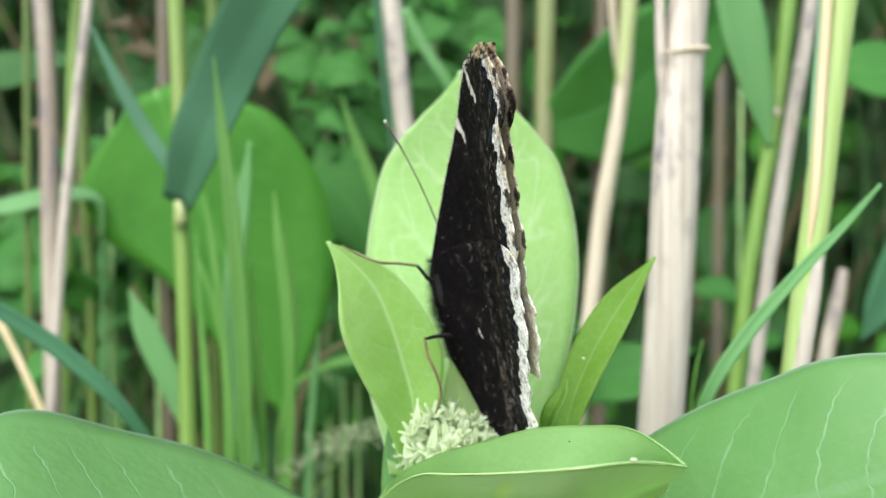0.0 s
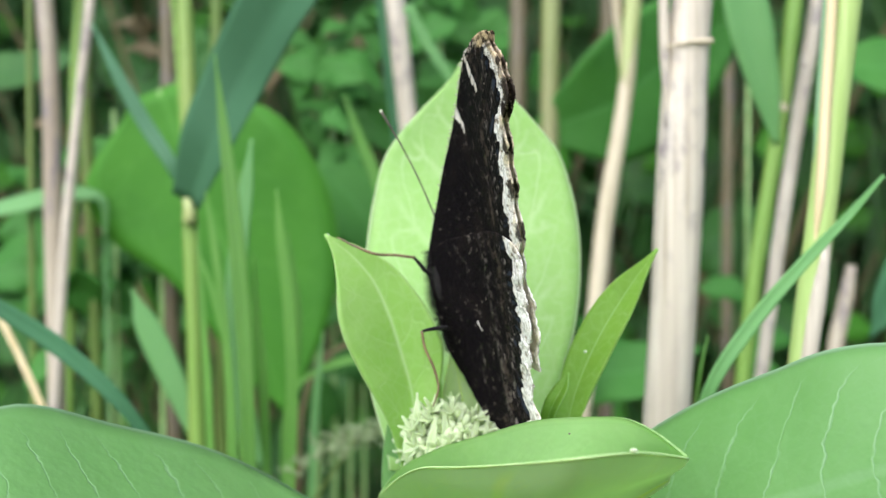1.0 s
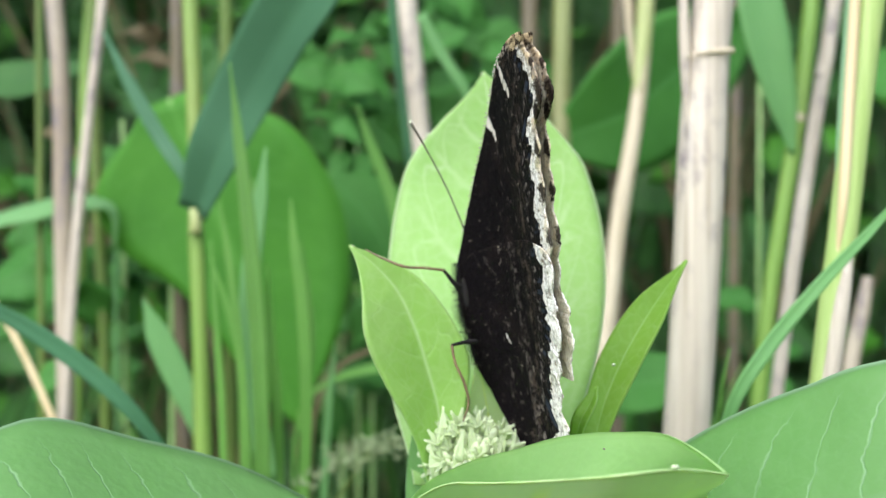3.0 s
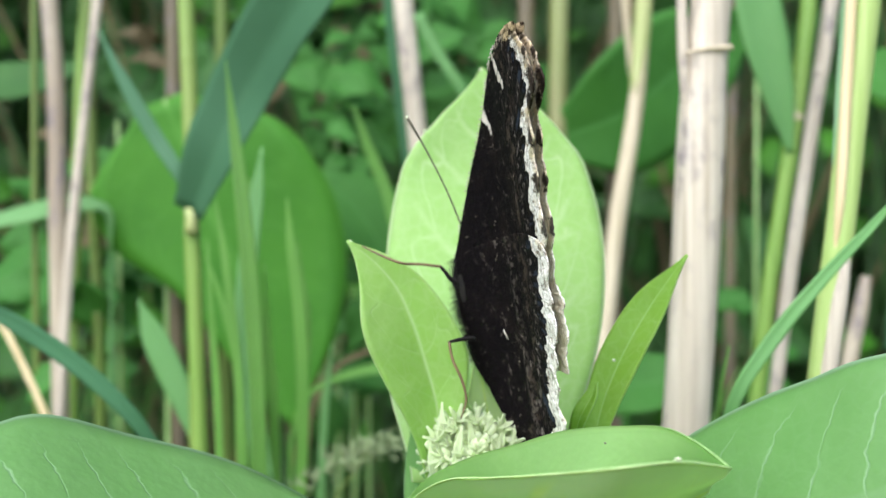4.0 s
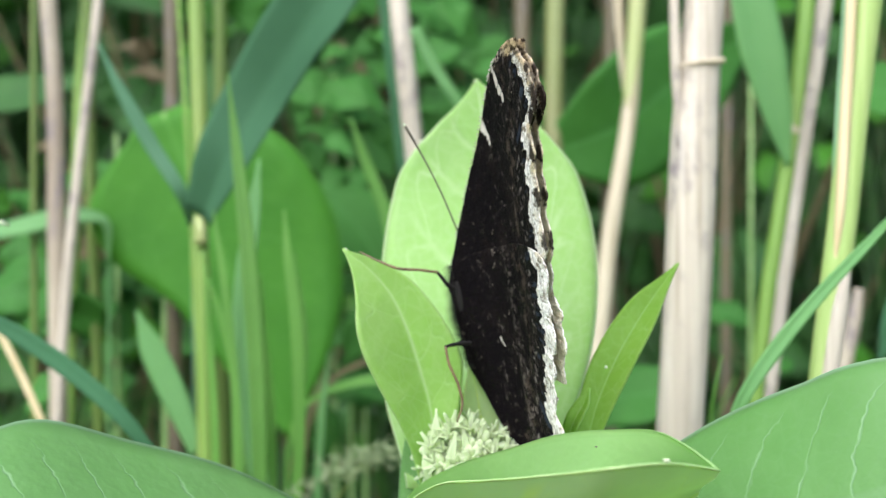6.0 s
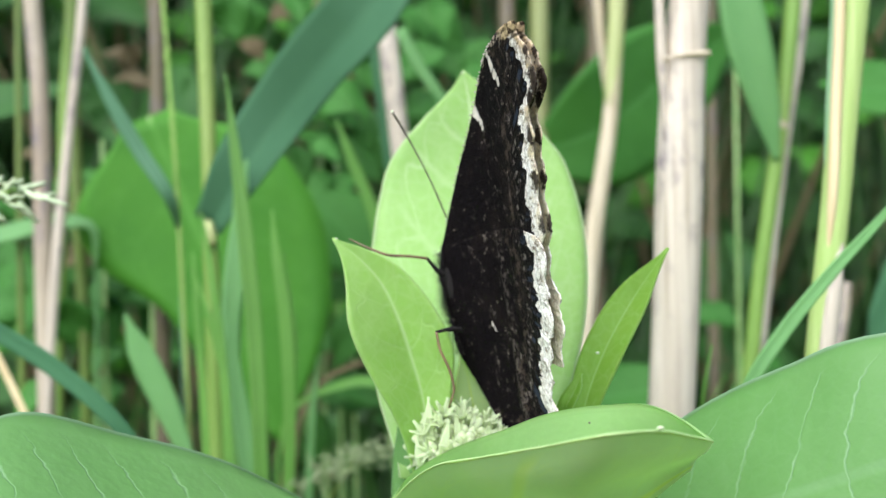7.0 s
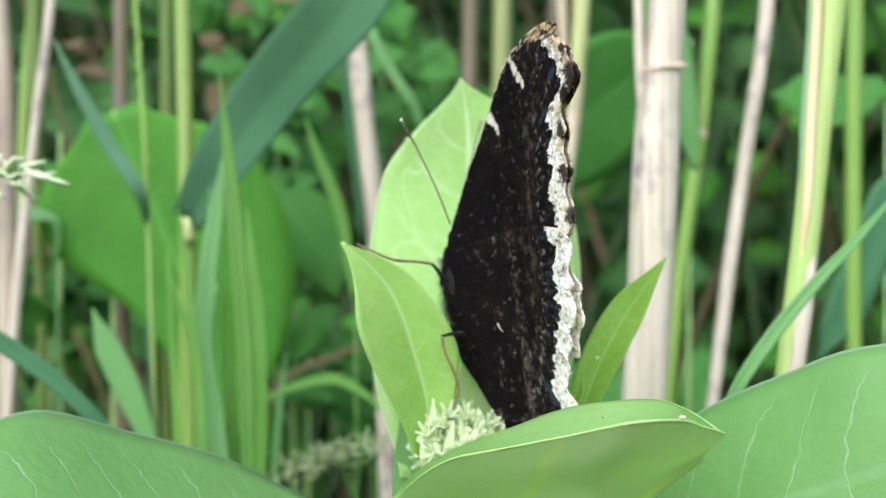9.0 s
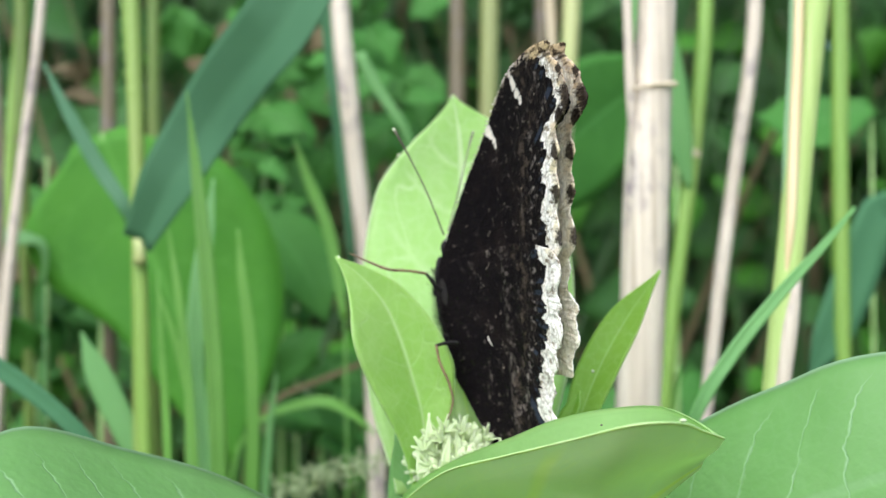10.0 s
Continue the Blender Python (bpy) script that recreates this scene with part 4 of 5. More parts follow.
def clump(label, centre, spread, count, size, mat):
    """A low bush behind the reeds: toothed small leaves on thin stems."""
    c = Vector(centre)
    e = thing("bush", (c.x, c.y + 0.02, 0), label, "bush")
    part("stem", tube([c, (c.x, c.y + 0.02, c.z * 0.6), (c.x, c.y + 0.02, 0)], [0.0006, 0.0014, 0.002], 8, 12), STEM_GREEN, e)
    for _ in range(count):
        p = c + Vector((rng.gauss(0, spread[0]), rng.gauss(0, spread[1]), rng.gauss(0, spread[2])))
        a, L = rng.uniform(0, 6.28), size * rng.uniform(0.6, 1.3)
        d = Vector((math.cos(a), rng.uniform(-0.5, 0.1), math.sin(a) * 0.7)).normalized()
        part("leaf", blade([p, p + d * L * 0.5, p + d * L + Vector((0, 0, -0.2 * L))], [L * 0.05, L * 0.34, L * 0.28, 0.0002], (rng.uniform(-0.6, 0.6), -1, rng.uniform(0.3, 1.3)), fold=14, wave=0.5, long=12, wide=4, seed=rng.random() * 6), mat, e)
    return e


clump("fresh green small-leaved bush between the reeds", (-0.042, 0.265, 0.878), (0.016, 0.02, 0.018), 34, 0.019, MID_LEAF)
clump("fresh green small-leaved bush between the reeds", (-0.004, 0.30, 0.900), (0.018, 0.02, 0.018), 34, 0.020, MID_LEAF)
clump("dry brown leaves caught between the reeds", (-0.036, 0.262, 0.868), (0.016, 0.012, 0.020), 12, 0.011, DEAD_BLADE)
clump("dry brown leaves caught between the reeds", (-0.106, 0.215, 0.850), (0.012, 0.010, 0.024), 10, 0.011, DEAD_BLADE)
clump("dull green small-leaved bush between the reeds", (-0.030, 0.250, 0.815), (0.014, 0.02, 0.022), 30, 0.016, MID_LEAF)
clump("green small-leaved bush low in the thicket", (-0.112, 0.230, 0.800), (0.014, 0.02, 0.016), 30, 0.017, MID_LEAF)
clump("green small-leaved bush low in the thicket", (0.030, 0.260, 0.770), (0.035, 0.02, 0.012), 30, 0.017, MID_LEAF)

# ---- the milkweed ----
STEM_TOP = (0.0015, 0.0051, 0.7726)
plant = thing("milkweed_plant", (Vector(STEM_TOP).x, Vector(STEM_TOP).y, 0), "young pale green milkweed with broad leaves and a bud cluster", "plant")
part("stem", tube([STEM_TOP, (0.0022, 0.0051, 0.7609), (Vector(STEM_TOP).x + 0.002, Vector(STEM_TOP).y, 0.5), (Vector(STEM_TOP).x, Vector(STEM_TOP).y, 0)], [0.0028, 0.0032, 0.004, 0.005], 12, 30), STEM_GREEN, plant)
part("leaf", blade([(0.0016, 0.0051, 0.7702), (0.0032, 0.0119, 0.7821), (0.0050, 0.0204, 0.8001), (0.0047, 0.0255, 0.8178), (0.0042, 0.0255, 0.8267), (0.0032, 0.0255, 0.8326)],
     [0.00884, 0.01324, 0.01632, 0.01610, 0.01192, 0.00547, 0.00018], (-0.05, -1, 0.25), fold=4, wave=0.05, long=34, wide=16), MILKWEED, plant, "upright pale green leaf with netted veins")
part("leaf", blade([(-0.0030, 0.0005, 0.7700), (-0.0032, 0.0005, 0.7777), (-0.0038, 0.0005, 0.7832), (-0.0051, 0.0003, 0.7879), (-0.0068, 0.0000, 0.7934), (-0.0092, 0.0000, 0.7985), (-0.0120, 0.0000, 0.8017), (-0.0157, -0.0003, 0.8046)],
     [[0.0022, 0.0042, 0.0063, 0.0076, 0.0084, 0.0070, 0.0039, 0.0001], [0.0018, 0.0026, 0.0046, 0.0064, 0.0054, 0.0035, 0.0017, 0.0001]], (0.10, -1, 0.25), fold=36, wave=0.05, long=34, wide=16), MILKWEED_YOUNG, plant, "narrow young leaf folded along its midrib")
part("leaf", blade([(0.0172, 0.0000, 0.7763), (0.0190, 0.0000, 0.7832), (0.0215, 0.0000, 0.7891), (0.0254, 0.0000, 0.7958), (0.0299, -0.0017, 0.8025)],
     [0.0015, 0.0025, 0.0030, 0.0025, 0.00015], (-0.3, -1, 0.4), fold=22, wave=0.06, long=28, wide=12), YOUNG_DEEP, plant, "narrow young leaf with a pale dot")
part("leaf", blade([(0.0145, -0.0034, 0.7771), (0.0153, -0.0060, 0.7817), (0.0167, -0.0060, 0.7843), (0.0173, -0.0060, 0.7860)],
     [0.00069, 0.00122, 0.00092, 0.00008], (-0.6, -0.9, 0.1), fold=30, long=14, wide=6), YOUNG_DEEP, plant, "tiny curled leaf")
part("leaf", blade([(-0.0050, 0.0060, 0.7600), (-0.0058, 0.0060, 0.7680), (-0.0062, 0.0060, 0.7744), (-0.0070, 0.0060, 0.7795)],
     [0.0020, 0.0024, 0.0018, 0.0002], (-0.5, -1, 0.2), fold=20, long=16, wide=6), MILKWEED_BIG, plant, "blue-green leaf base behind the buds")
part("leaf", blade([(-0.0009, 0.0030, 0.7790), (-0.0006, 0.0030, 0.7845), (-0.0012, 0.0032, 0.7880)],
     [0.0009, 0.0009, 0.0001], (0.2, -1, 0.2), fold=30, long=12, wide=6), YOUNG_DEEP, plant, "tiny green leaf among the buds")
# stands in for the upright leaf's lit base; the light is in its pale colour
part("bract", blade([(0.0044, 0.0040, 0.7740), (0.0032, 0.0040, 0.7816), (0.0018, 0.0042, 0.7895)],
     [0.0040, 0.0030, 0.0002], (0.1, -1, 0.2), fold=12, long=18, wide=8), MILKWEED_UNDER, plant, "pale yellow-green wedge standing in for the lit leaf base")


def cupped_leaf(lines, long=48, deep=40, thick=0.0003):
    """A leaf cupped like a boat: lines run along it from one margin down into the trough and up to the other margin.
    The first material is its inside, the second its underside."""
    bm = bmesh.new()
    uv = bm.loops.layers.uv.verify()
    rows = [spline(ln, long) for ln in lines]
    cols = [spline([r[i] for r in rows], deep) for i in range(long + 1)]
    inside, under = [], []
    for i in range(long + 1):
        inside.append([])
        under.append([])
        for k in range(deep + 1):
            p = cols[i][k]
            du = cols[min(i + 1, long)][k] - cols[max(i - 1, 0)][k]
            dv = cols[i][min(k + 1, deep)] - cols[i][max(k - 1, 0)]
            nrm = du.cross(dv)
            nrm = nrm.normalized() if nrm.length > 1e-12 else Vector((0, -1, 0))
            p = p + nrm * 0.00022 * noise.noise(p * 170)
            inside[-1].append(bm.verts.new(p - nrm * thick / 2))
            under[-1].append(bm.verts.new(p + nrm * thick / 2))
    for skin, (side, flip) in enumerate(((inside, True), (under, False))):
        for i in range(long):
            for k in range(deep):
                at = [(i, k), (i + 1, k), (i + 1, k + 1), (i, k + 1)]
                at = at[::-1] if flip else at
                fc = bm.faces.new([side[a][b] for a, b in at])
                fc.material_index = skin
                for lp, (a, b) in zip(fc.loops, at):
                    lp[uv].uv = (a / long * 0.8, b / deep)
    for k in (0, deep):
        for i in range(long):
            vs = [inside[i][k], inside[i + 1][k], under[i + 1][k], under[i][k]]
            bm.faces.new(vs if k else vs[::-1])
    return bm


CREST = [(-0.0083, 0.0017, 0.7684), (-0.0059, -0.0020, 0.7721), (-0.0008, -0.0090, 0.7761), (0.0060, -0.0180, 0.7795), (0.0118, -0.0260, 0.7822), (0.0166, -0.0310, 0.7832), (0.0213, -0.0340, 0.7833), (0.0244, -0.0362, 0.7819), (0.0270, -0.0378, 0.7799)]
RIM = [(-0.0082, 0.0000, 0.7687), (-0.0055, -0.0085, 0.7722), (-0.0020, -0.0204, 0.7757), (0.0036, -0.0340, 0.7781), (0.0093, -0.0442, 0.7801), (0.0144, -0.0510, 0.7817), (0.0199, -0.0476, 0.7817), (0.0236, -0.0425, 0.7808), (0.0270, -0.0391, 0.7798)]
NEAR_LOW = [(-0.0076, 0.0020, 0.7655), (-0.0040, -0.0035, 0.7672), (0.0005, -0.0130, 0.7690), (0.0050, -0.0240, 0.7708), (0.0092, -0.0324, 0.7722), (0.0134, -0.0380, 0.7736), (0.0176, -0.0365, 0.7746), (0.0216, -0.0340, 0.7755), (0.0258, -0.0350, 0.7775)]
NEAR_HIGH = [(-0.0080, 0.0012, 0.7673), (-0.0050, -0.0062, 0.7700), (-0.0014, -0.0178, 0.7732), (0.0039, -0.0314, 0.7757), (0.0092, -0.0416, 0.7775), (0.0140, -0.0484, 0.7791), (0.0193, -0.0452, 0.7793), (0.0231, -0.0405, 0.7788), (0.0267, -0.0372, 0.7787)]
DROP = (0.0012, 0.0040, 0.0062, 0.0072, 0.0072, 0.0066, 0.0052, 0.0032, 0.0010)
TROUGH = [tuple(Vector(p) + Vector((-0.20 * d, 0.85 * d, -d))) for p, d in zip(NEAR_LOW, DROP)]
FAR_HALF = [tuple(Vector(a).lerp(Vector(b), 0.5) + Vector((0, 0.0010, 0.0010))) for a, b in zip(CREST, TROUGH)]
front_leaf = part("leaf", cupped_leaf([CREST, FAR_HALF, TROUGH, NEAR_LOW, NEAR_HIGH, RIM]), (MILKWEED_FRONT, MILKWEED_UNDER), plant, "cupped leaf reaching forward with its underside showing")
part("margin", tube(RIM, [0.00007] + [0.00010] * 7 + [0.00007], 6, 60), RIM_GREEN, front_leaf, "pale thickened leaf margin")
bm = bmesh.new()
ball_into(bm, Vector((0.0199, -0.0479, 0.7820)), (0.00042, 0.00018, 0.00018), None, 8, 6)
part("speck", bm, PALE_TIP, front_leaf, "whitish leaf tip")
bm = bmesh.new()
ball_into(bm, Vector((0.01521, -0.03035, 0.78125)), (0.00017, 0.00017, 0.00010), None, 8, 6)
part("speck", bm, FEELER, front_leaf, "tiny dark speck")
part("leaf", blade([(0.0006, 0.0000, 0.7560), (-0.0186, -0.0102, 0.7598), (-0.0360, -0.0204, 0.7660), (-0.0502, -0.0289, 0.7702), (-0.0695, -0.0340, 0.7691)],
     [0.00306, 0.01971, 0.02196, 0.02117, 0.00728], (-0.18, -1, 1.2), fold=0, curl=0.05, wave=0.05, long=32, wide=16), MILKWEED_BIG, plant, "broad lower leaf with pale side veins")
part("leaf", blade([(0.0037, 0.0000, 0.7560), (0.0237, -0.0170, 0.7658), (0.0400, -0.0306, 0.7742), (0.0541, -0.0408, 0.7801), (0.0672, -0.0476, 0.7806)],
     [0.00306, 0.01302, 0.01649, 0.01380, 0.00326], (0.52, -1.6, 1), fold=0, curl=0.05, wave=0.05, long=32, wide=16), MILKWEED_BIG, plant, "broad lower leaf with pale side veins")
# whitish specks on the leaves
for at, r in (((0.0031, 0.0252, 0.8322), 0.0003), ((0.0200, -0.0019, 0.7885), 0.00026), ((-0.0152, -0.0003, 0.8045), 0.00022), ((-0.0056, 0.0243, 0.8225), 0.0003)):
    bm = bmesh.new()
    ball_into(bm, at, (r, r, r * 0.8))
    part("speck", bm, PALE_TIP, plant, "whitish speck")
# flower buds: many small pale green buds on short stalks
C0 = Vector((0.0018, 0.0008, 0.7746))


def small_mesh(name, bm, mat):
    me = bpy.data.meshes.new(name)
    bm.to_mesh(me)
    bm.free()
    me.materials.append(mat)
    me.polygons.foreach_set("use_smooth", [True] * len(me.polygons))
    return me


def scatter(name, me, parent, m):
    ob = new(name, me)
    ob.parent = parent
    ob.matrix_parent_inverse = parent.matrix_world.inverted()
    ob.matrix_basis = m
    return ob


bm = bmesh.new()
ball_into(bm, (0, 0, 0), (0.00050, 0.00050, 0.00095), None, 8, 6)
ROUND_BUD = small_mesh("flower_bud", bm, BUD)
bm = bmesh.new()
for a in (0, 1.26, 2.51, 3.77, 5.03):
    blade_into(bm, [(0, 0, 0), (0.0004 * math.cos(a), 0.0004 * math.sin(a), 0.0009), (0.0011 * math.cos(a), 0.0011 * math.sin(a), 0.0019)], [0.00018, 0.00036, 0.00004], (-math.cos(a), -math.sin(a), 0.4), fold=20, long=4, wide=2, thick=0.0001)
OPEN_BUD = small_mesh("flower_bud", bm, BUD)
for i in range(280):
    a, b = rng.random() * 6.28, math.acos(1 - 0.98 * rng.random())
    d = Vector((math.sin(b) * math.cos(a), math.sin(b) * math.sin(a), math.cos(b)))
    if d.y > 0.25:
        d.y *= -1
    uneven = 0.84 + 0.34 * noise.noise(d * 3.1) + 0.16 * rng.random()
    q = C0 + Vector((d.x * 0.0066, d.y * 0.0052, d.z * 0.0056)) * uneven
    d = (d + Vector((rng.gauss(0, 0.45), rng.gauss(0, 0.45), rng.gauss(0, 0.4)))).normalized()
    k = 0.55 + 0.85 * rng.random() ** 1.6
    scatter("flower_bud", ROUND_BUD if i % 4 else OPEN_BUD, plant, Matrix.Translation(q) @ d.to_track_quat("Z", "Y").to_matrix().to_4x4() @ Matrix.Scale(k, 4))
bm = bmesh.new()
ball_into(bm, C0 + Vector((0, 0, -0.001)), (0.0060, 0.0047, 0.0054), None, 18, 12)
part("bud_head", bm, BUD, plant)
# long pointed bracts that stand out of the buds
for x, y, z, dx, dz, w in ((-0.0030, -0.002, 0.7755, 0.0001, 0.0075, 0.0007), (-0.0012, -0.004, 0.7745, 0.0010, 0.0056, 0.0006), (0.0012, -0.003, 0.7760, -0.0006, 0.0050, 0.0005), (-0.0040, -0.003, 0.7735, -0.0006, 0.0040, 0.0006),
                           (0.0030, -0.002, 0.7765, 0.0004, 0.0052, 0.0006), (0.0046, -0.002, 0.7760, 0.0010, 0.0040, 0.0005), (0.0002, -0.004, 0.7735, -0.0016, 0.0030, 0.0006)):
    part("bract", blade([(x, y, z), (x + dx * 0.4, y - 0.0004, z + dz * 0.5), (x + dx, y, z + dz)], [w, w * 1.1, 0.00006], (0.2 - 60 * dx, -1, 0.2), fold=24, long=10, wide=4, thick=0.0002), BUD, plant)

# ---- the butterfly ----
BASE = Vector((-0.0006, 0.0034, 0.7990))
insect = thing("butterfly", BASE, "dark butterfly with closed wings and cream margins on a milkweed", "butterfly")
FORE = [(-1.0, -1), (-1.0, 2), (0.8, 6.0), (3.0, 10.2), (7.8, 17.0), (13.4, 23.2), (18.6, 27.5), (23.8, 29.6), (29.0, 30.4),
        (33.8, 30.0), (33.8, 28.4), (36.4, 26.0), (37.0, 24.2), (37.8, 22.0), (36.6, 20.6), (33.9, 19.6), (33.0, 18.0), (33.7, 16.0), (32.2, 13.8), (32.5, 10.6), (30.8, 8.4), (31.6, 5.0), (29.6, 2.6), (20, -2), (8, -3)]
FORE_MARGIN = (7.8, 22.2)
HIND = [(-1.0, 1.5), (3, 4.5), (12, 5.2), (20, 5.2), (28.4, 3.6), (30.6, 1.4), (30.2, -0.4), (28.8, -2.1), (29.8, -4.0), (28.6, -4.8), (29.4, -7.0), (28.3, -9.0), (26.9, -9.7), (26.9, -11.8), (25.2, -13.2), (25.3, -15.0),
        (23.9, -16.8), (23.8, -18.4), (25.6, -19.9), (22.0, -21.5), (15.5, -24.3), (8.0, -24.0), (5.0, -20.6), (2.3, -16.0), (0.0, -11.6), (-0.7, -6.5)]
HIND_MARGIN = (3.8, 19)
# the hindwing on the other side is torn off short
HIND_TORN = [(-0.5, 1.5), (3, 4.5), (12, 5.2), (20, 5.2), (27.6, 3.6), (29.2, 1.3), (28.4, -0.5), (27.9, -1.8), (29.3, -3.2), (30.2, -4.4), (29.2, -5.6), (29.4, -7.7), (29.5, -9.0), (27.7, -10.3), (27.1, -12.2), (26.7, -13.5),
             (24.2, -13.2), (22.1, -13.1), (20.4, -12.2), (16.0, -11.4), (12.0, -13.0), (7.0, -13.5), (4.0, -11.4), (1.2, -7.6), (-0.4, -3.8)]
TORN_MARGIN = (3.8, 15)


def cup(x):
    """How far the closed wings bow out of their plane at x millimetres from the hinge."""
    h = min(x, 18)
    return 0.385 * (h * (26 - h) / 26 + (x - h) * (1 - 36 / 26))


def wing(outline, margin, hub, side, seed, band):
    """A wing as a fan of rings from its hub to a scalloped rim, two skins apart, with the cream margin's depth stored on it
    (band: millimetres over which it runs from 0 to 1)."""
    bm = bmesh.new()
    uv = bm.loops.layers.uv.verify()
    edge, cost = bm.verts.layers.float.new("margin"), bm.verts.layers.float.new("costal")
    closed = [Vector((x * 0.97, 0, z * 0.94)) for x, z in outline]
    n = len(closed)
    rim = []
    for i in range(n):
        a, b, c, d = (closed[(i + k) % n] for k in (-1, 0, 1, 2))
        for j in range(9):
            t = j / 9
            q = 0.5 * (2 * b + (c - a) * t + (2 * a - 5 * b + 4 * c - d) * t * t + (3 * b - a - 3 * c + d) * t ** 3)
            s = i + t
            inside = min(max((s - margin[0]) / 0.2, 0), 1) * min(max((margin[1] - s) / 0.2, 0), 1)
            q = q + Vector((0.30 if inside > 0.5 else 0.07, 0, 0.05)) * (noise.noise(Vector((s * 5.3, seed, 0))) + 0.8 * noise.noise(Vector((s * 14.1, seed, 4.0))))
            rim.append((q, inside, s / n))
    edge_line = [(q.z, q.x) for q, inside, v in rim if inside > 0.5]

    def reach(z):
        """How far out the margin lies at a height on the wing."""
        hits = [x0 + (x1 - x0) * (z - z0) / (z1 - z0) for (z0, x0), (z1, x1) in zip(edge_line, edge_line[1:]) if z0 != z1 and min(z0, z1) <= z <= max(z0, z1)]
        return max(hits) if hits else min(edge_line, key=lambda e: abs(e[0] - z))[1]

    steps = [0.04, 0.15, 0.3, 0.40, 0.44, 0.47, 0.50, 0.53, 0.56, 0.59, 0.62, 0.65, 0.68, 0.71, 0.74, 0.78, 0.82, 0.85, 0.88, 0.91, 0.94, 0.97, 0.99, 1.0]
    h = Vector((hub[0], 0, hub[1]))
    skins = []
    for skin in (1, -1):
        rows = []
        for r in steps:
            row = []
            for q, inside, v in rim:
                p = h + (q - h) * r
                bend = 0.05 * math.sin(min(r, 1) * 2.6)
                if inside > 0.5 and r > 0.9:
                    bend += 0.16 * noise.noise(Vector((v * 90, r * 4, seed))) + 0.10 * noise.noise(Vector((v * 40, r * 60, seed)))
                # ribs where the veins run out to the rim
                bend += 0.035 * math.sin(v * 2 * math.pi * 13 + seed) * max(r - 0.45, 0) / 0.4
                if outline is not FORE:
                    # lengthwise pleats of the hindwing
                    bend += 0.30 * math.exp(-((p.x - 13.6 - 0.05 * p.z) / 0.7) ** 2) + 0.16 * math.exp(-((p.x - 17.4) / 0.6) ** 2)
                p = p + Vector((0, side * bend + skin * 0.09 + cup(p.x), 0))
                vert = bm.verts.new(p * 0.001)
                vert[edge] = max(1 - max(reach(p.z) - p.x, 0) / band, 0)
                vert[cost] = min(max(p.z / 30, 0), 1)
                row.append((vert, r, v))
            rows.append(row)
        skins.append(rows)

    def face(qs, skin=0):
        fc = bm.faces.new([q[0] for q in qs])
        fc.material_index = skin
        for lp, q in zip(fc.loops, qs):
            lp[uv].uv = (q[1], q[2])

    m = len(rim)
    for rows, flip in ((skins[0], False), (skins[1], True)):
        upper = 1 if flip == (side > 0) else 0
        for a, b in zip(rows, rows[1:]):
            for k in range(m):
                qs = [a[k], a[(k + 1) % m], b[(k + 1) % m], b[k]]
                face(qs[::-1] if flip else qs, upper)
        face(rows[0] if flip else rows[0][::-1], upper)
    a, b = skins[0][-1], skins[1][-1]
    for k in range(m):
        face([a[k], a[(k + 1) % m], b[(k + 1) % m], b[k]])
    bmesh.ops.recalc_face_normals(bm, faces=bm.faces)
    return bm


def wing_pair(side):
    """A forewing that carries its hindwing, hinged on the body; side +1 is the one that looks away."""
    f = link("forewing", wing(FORE, FORE_MARGIN, (1.0, 2.0), side, 3.0 + side, 33 if side < 0 else 40), (WING, WING_DORSAL))
    f.parent = insect
    h = link("hindwing", wing(HIND if side < 0 else HIND_TORN, HIND_MARGIN if side < 0 else TORN_MARGIN, (1.5, 0.0), side, 8.0 + side, 34 if side < 0 else 50), (WING, WING_DORSAL))
    h.parent = f
    h.location = (0, side * -0.00035, 0)
    return f, h


left_wing, left_hind = wing_pair(-1)
right_wing, right_hind = wing_pair(1)
left_hind.location = (0, -0.00022, 0)
right_hind.location = (0, 0.0001, 0)


def mark(points, w):
    bm = tube([Vector((x, cup(x) - 0.40 + y, z)) * 0.001 for x, y, z in points], [w * 0.5, w, w * 0.8, w * 0.3], 6, 8)
    ob = link("pale_mark", bm, MARK)
    ob.parent = left_wing
    return ob


for mx, mz, tilt, w in ((8.0, -6.9, 0.4, 0.00012), (8.2, -7.5, 0.9, 0.00008)):
    mark([(mx, 0, mz), (mx + 0.25 * tilt, 0, mz - 0.30), (mx + 0.5 * tilt, 0, mz - 0.6), (mx + 0.8 * tilt, 0, mz - 0.8)], w)


def leading_edge(owner):
    """Row of tiny pale scale tufts along the forewing's leading edge."""
    bm = bmesh.new()
    edge_pts = [Vector((x * 0.97, 0, z * 0.94)) for x, z in FORE[2:8]]
    line = spline(edge_pts, 58)
    for i, q in enumerate(line[4:]):
        if rng.random() < 0.2:
            continue
        q = q + Vector((0.10 + rng.uniform(-0.05, 0.05), cup(q.x) - 0.30 + rng.uniform(-0.04, 0.04), rng.uniform(-0.08, 0.08)))
        r = rng.uniform(0.08, 0.15) * 0.001
        ball_into(bm, q * 0.001, (r * 1.3, r, r * 1.1), None, 5, 4)
    ob = link("costal_tufts", bm, MARK)
    ob.parent = owner
    return tagged(ob, "tiny pale scale tufts on the leading edge", kind="stuff")


leading_edge(left_wing)
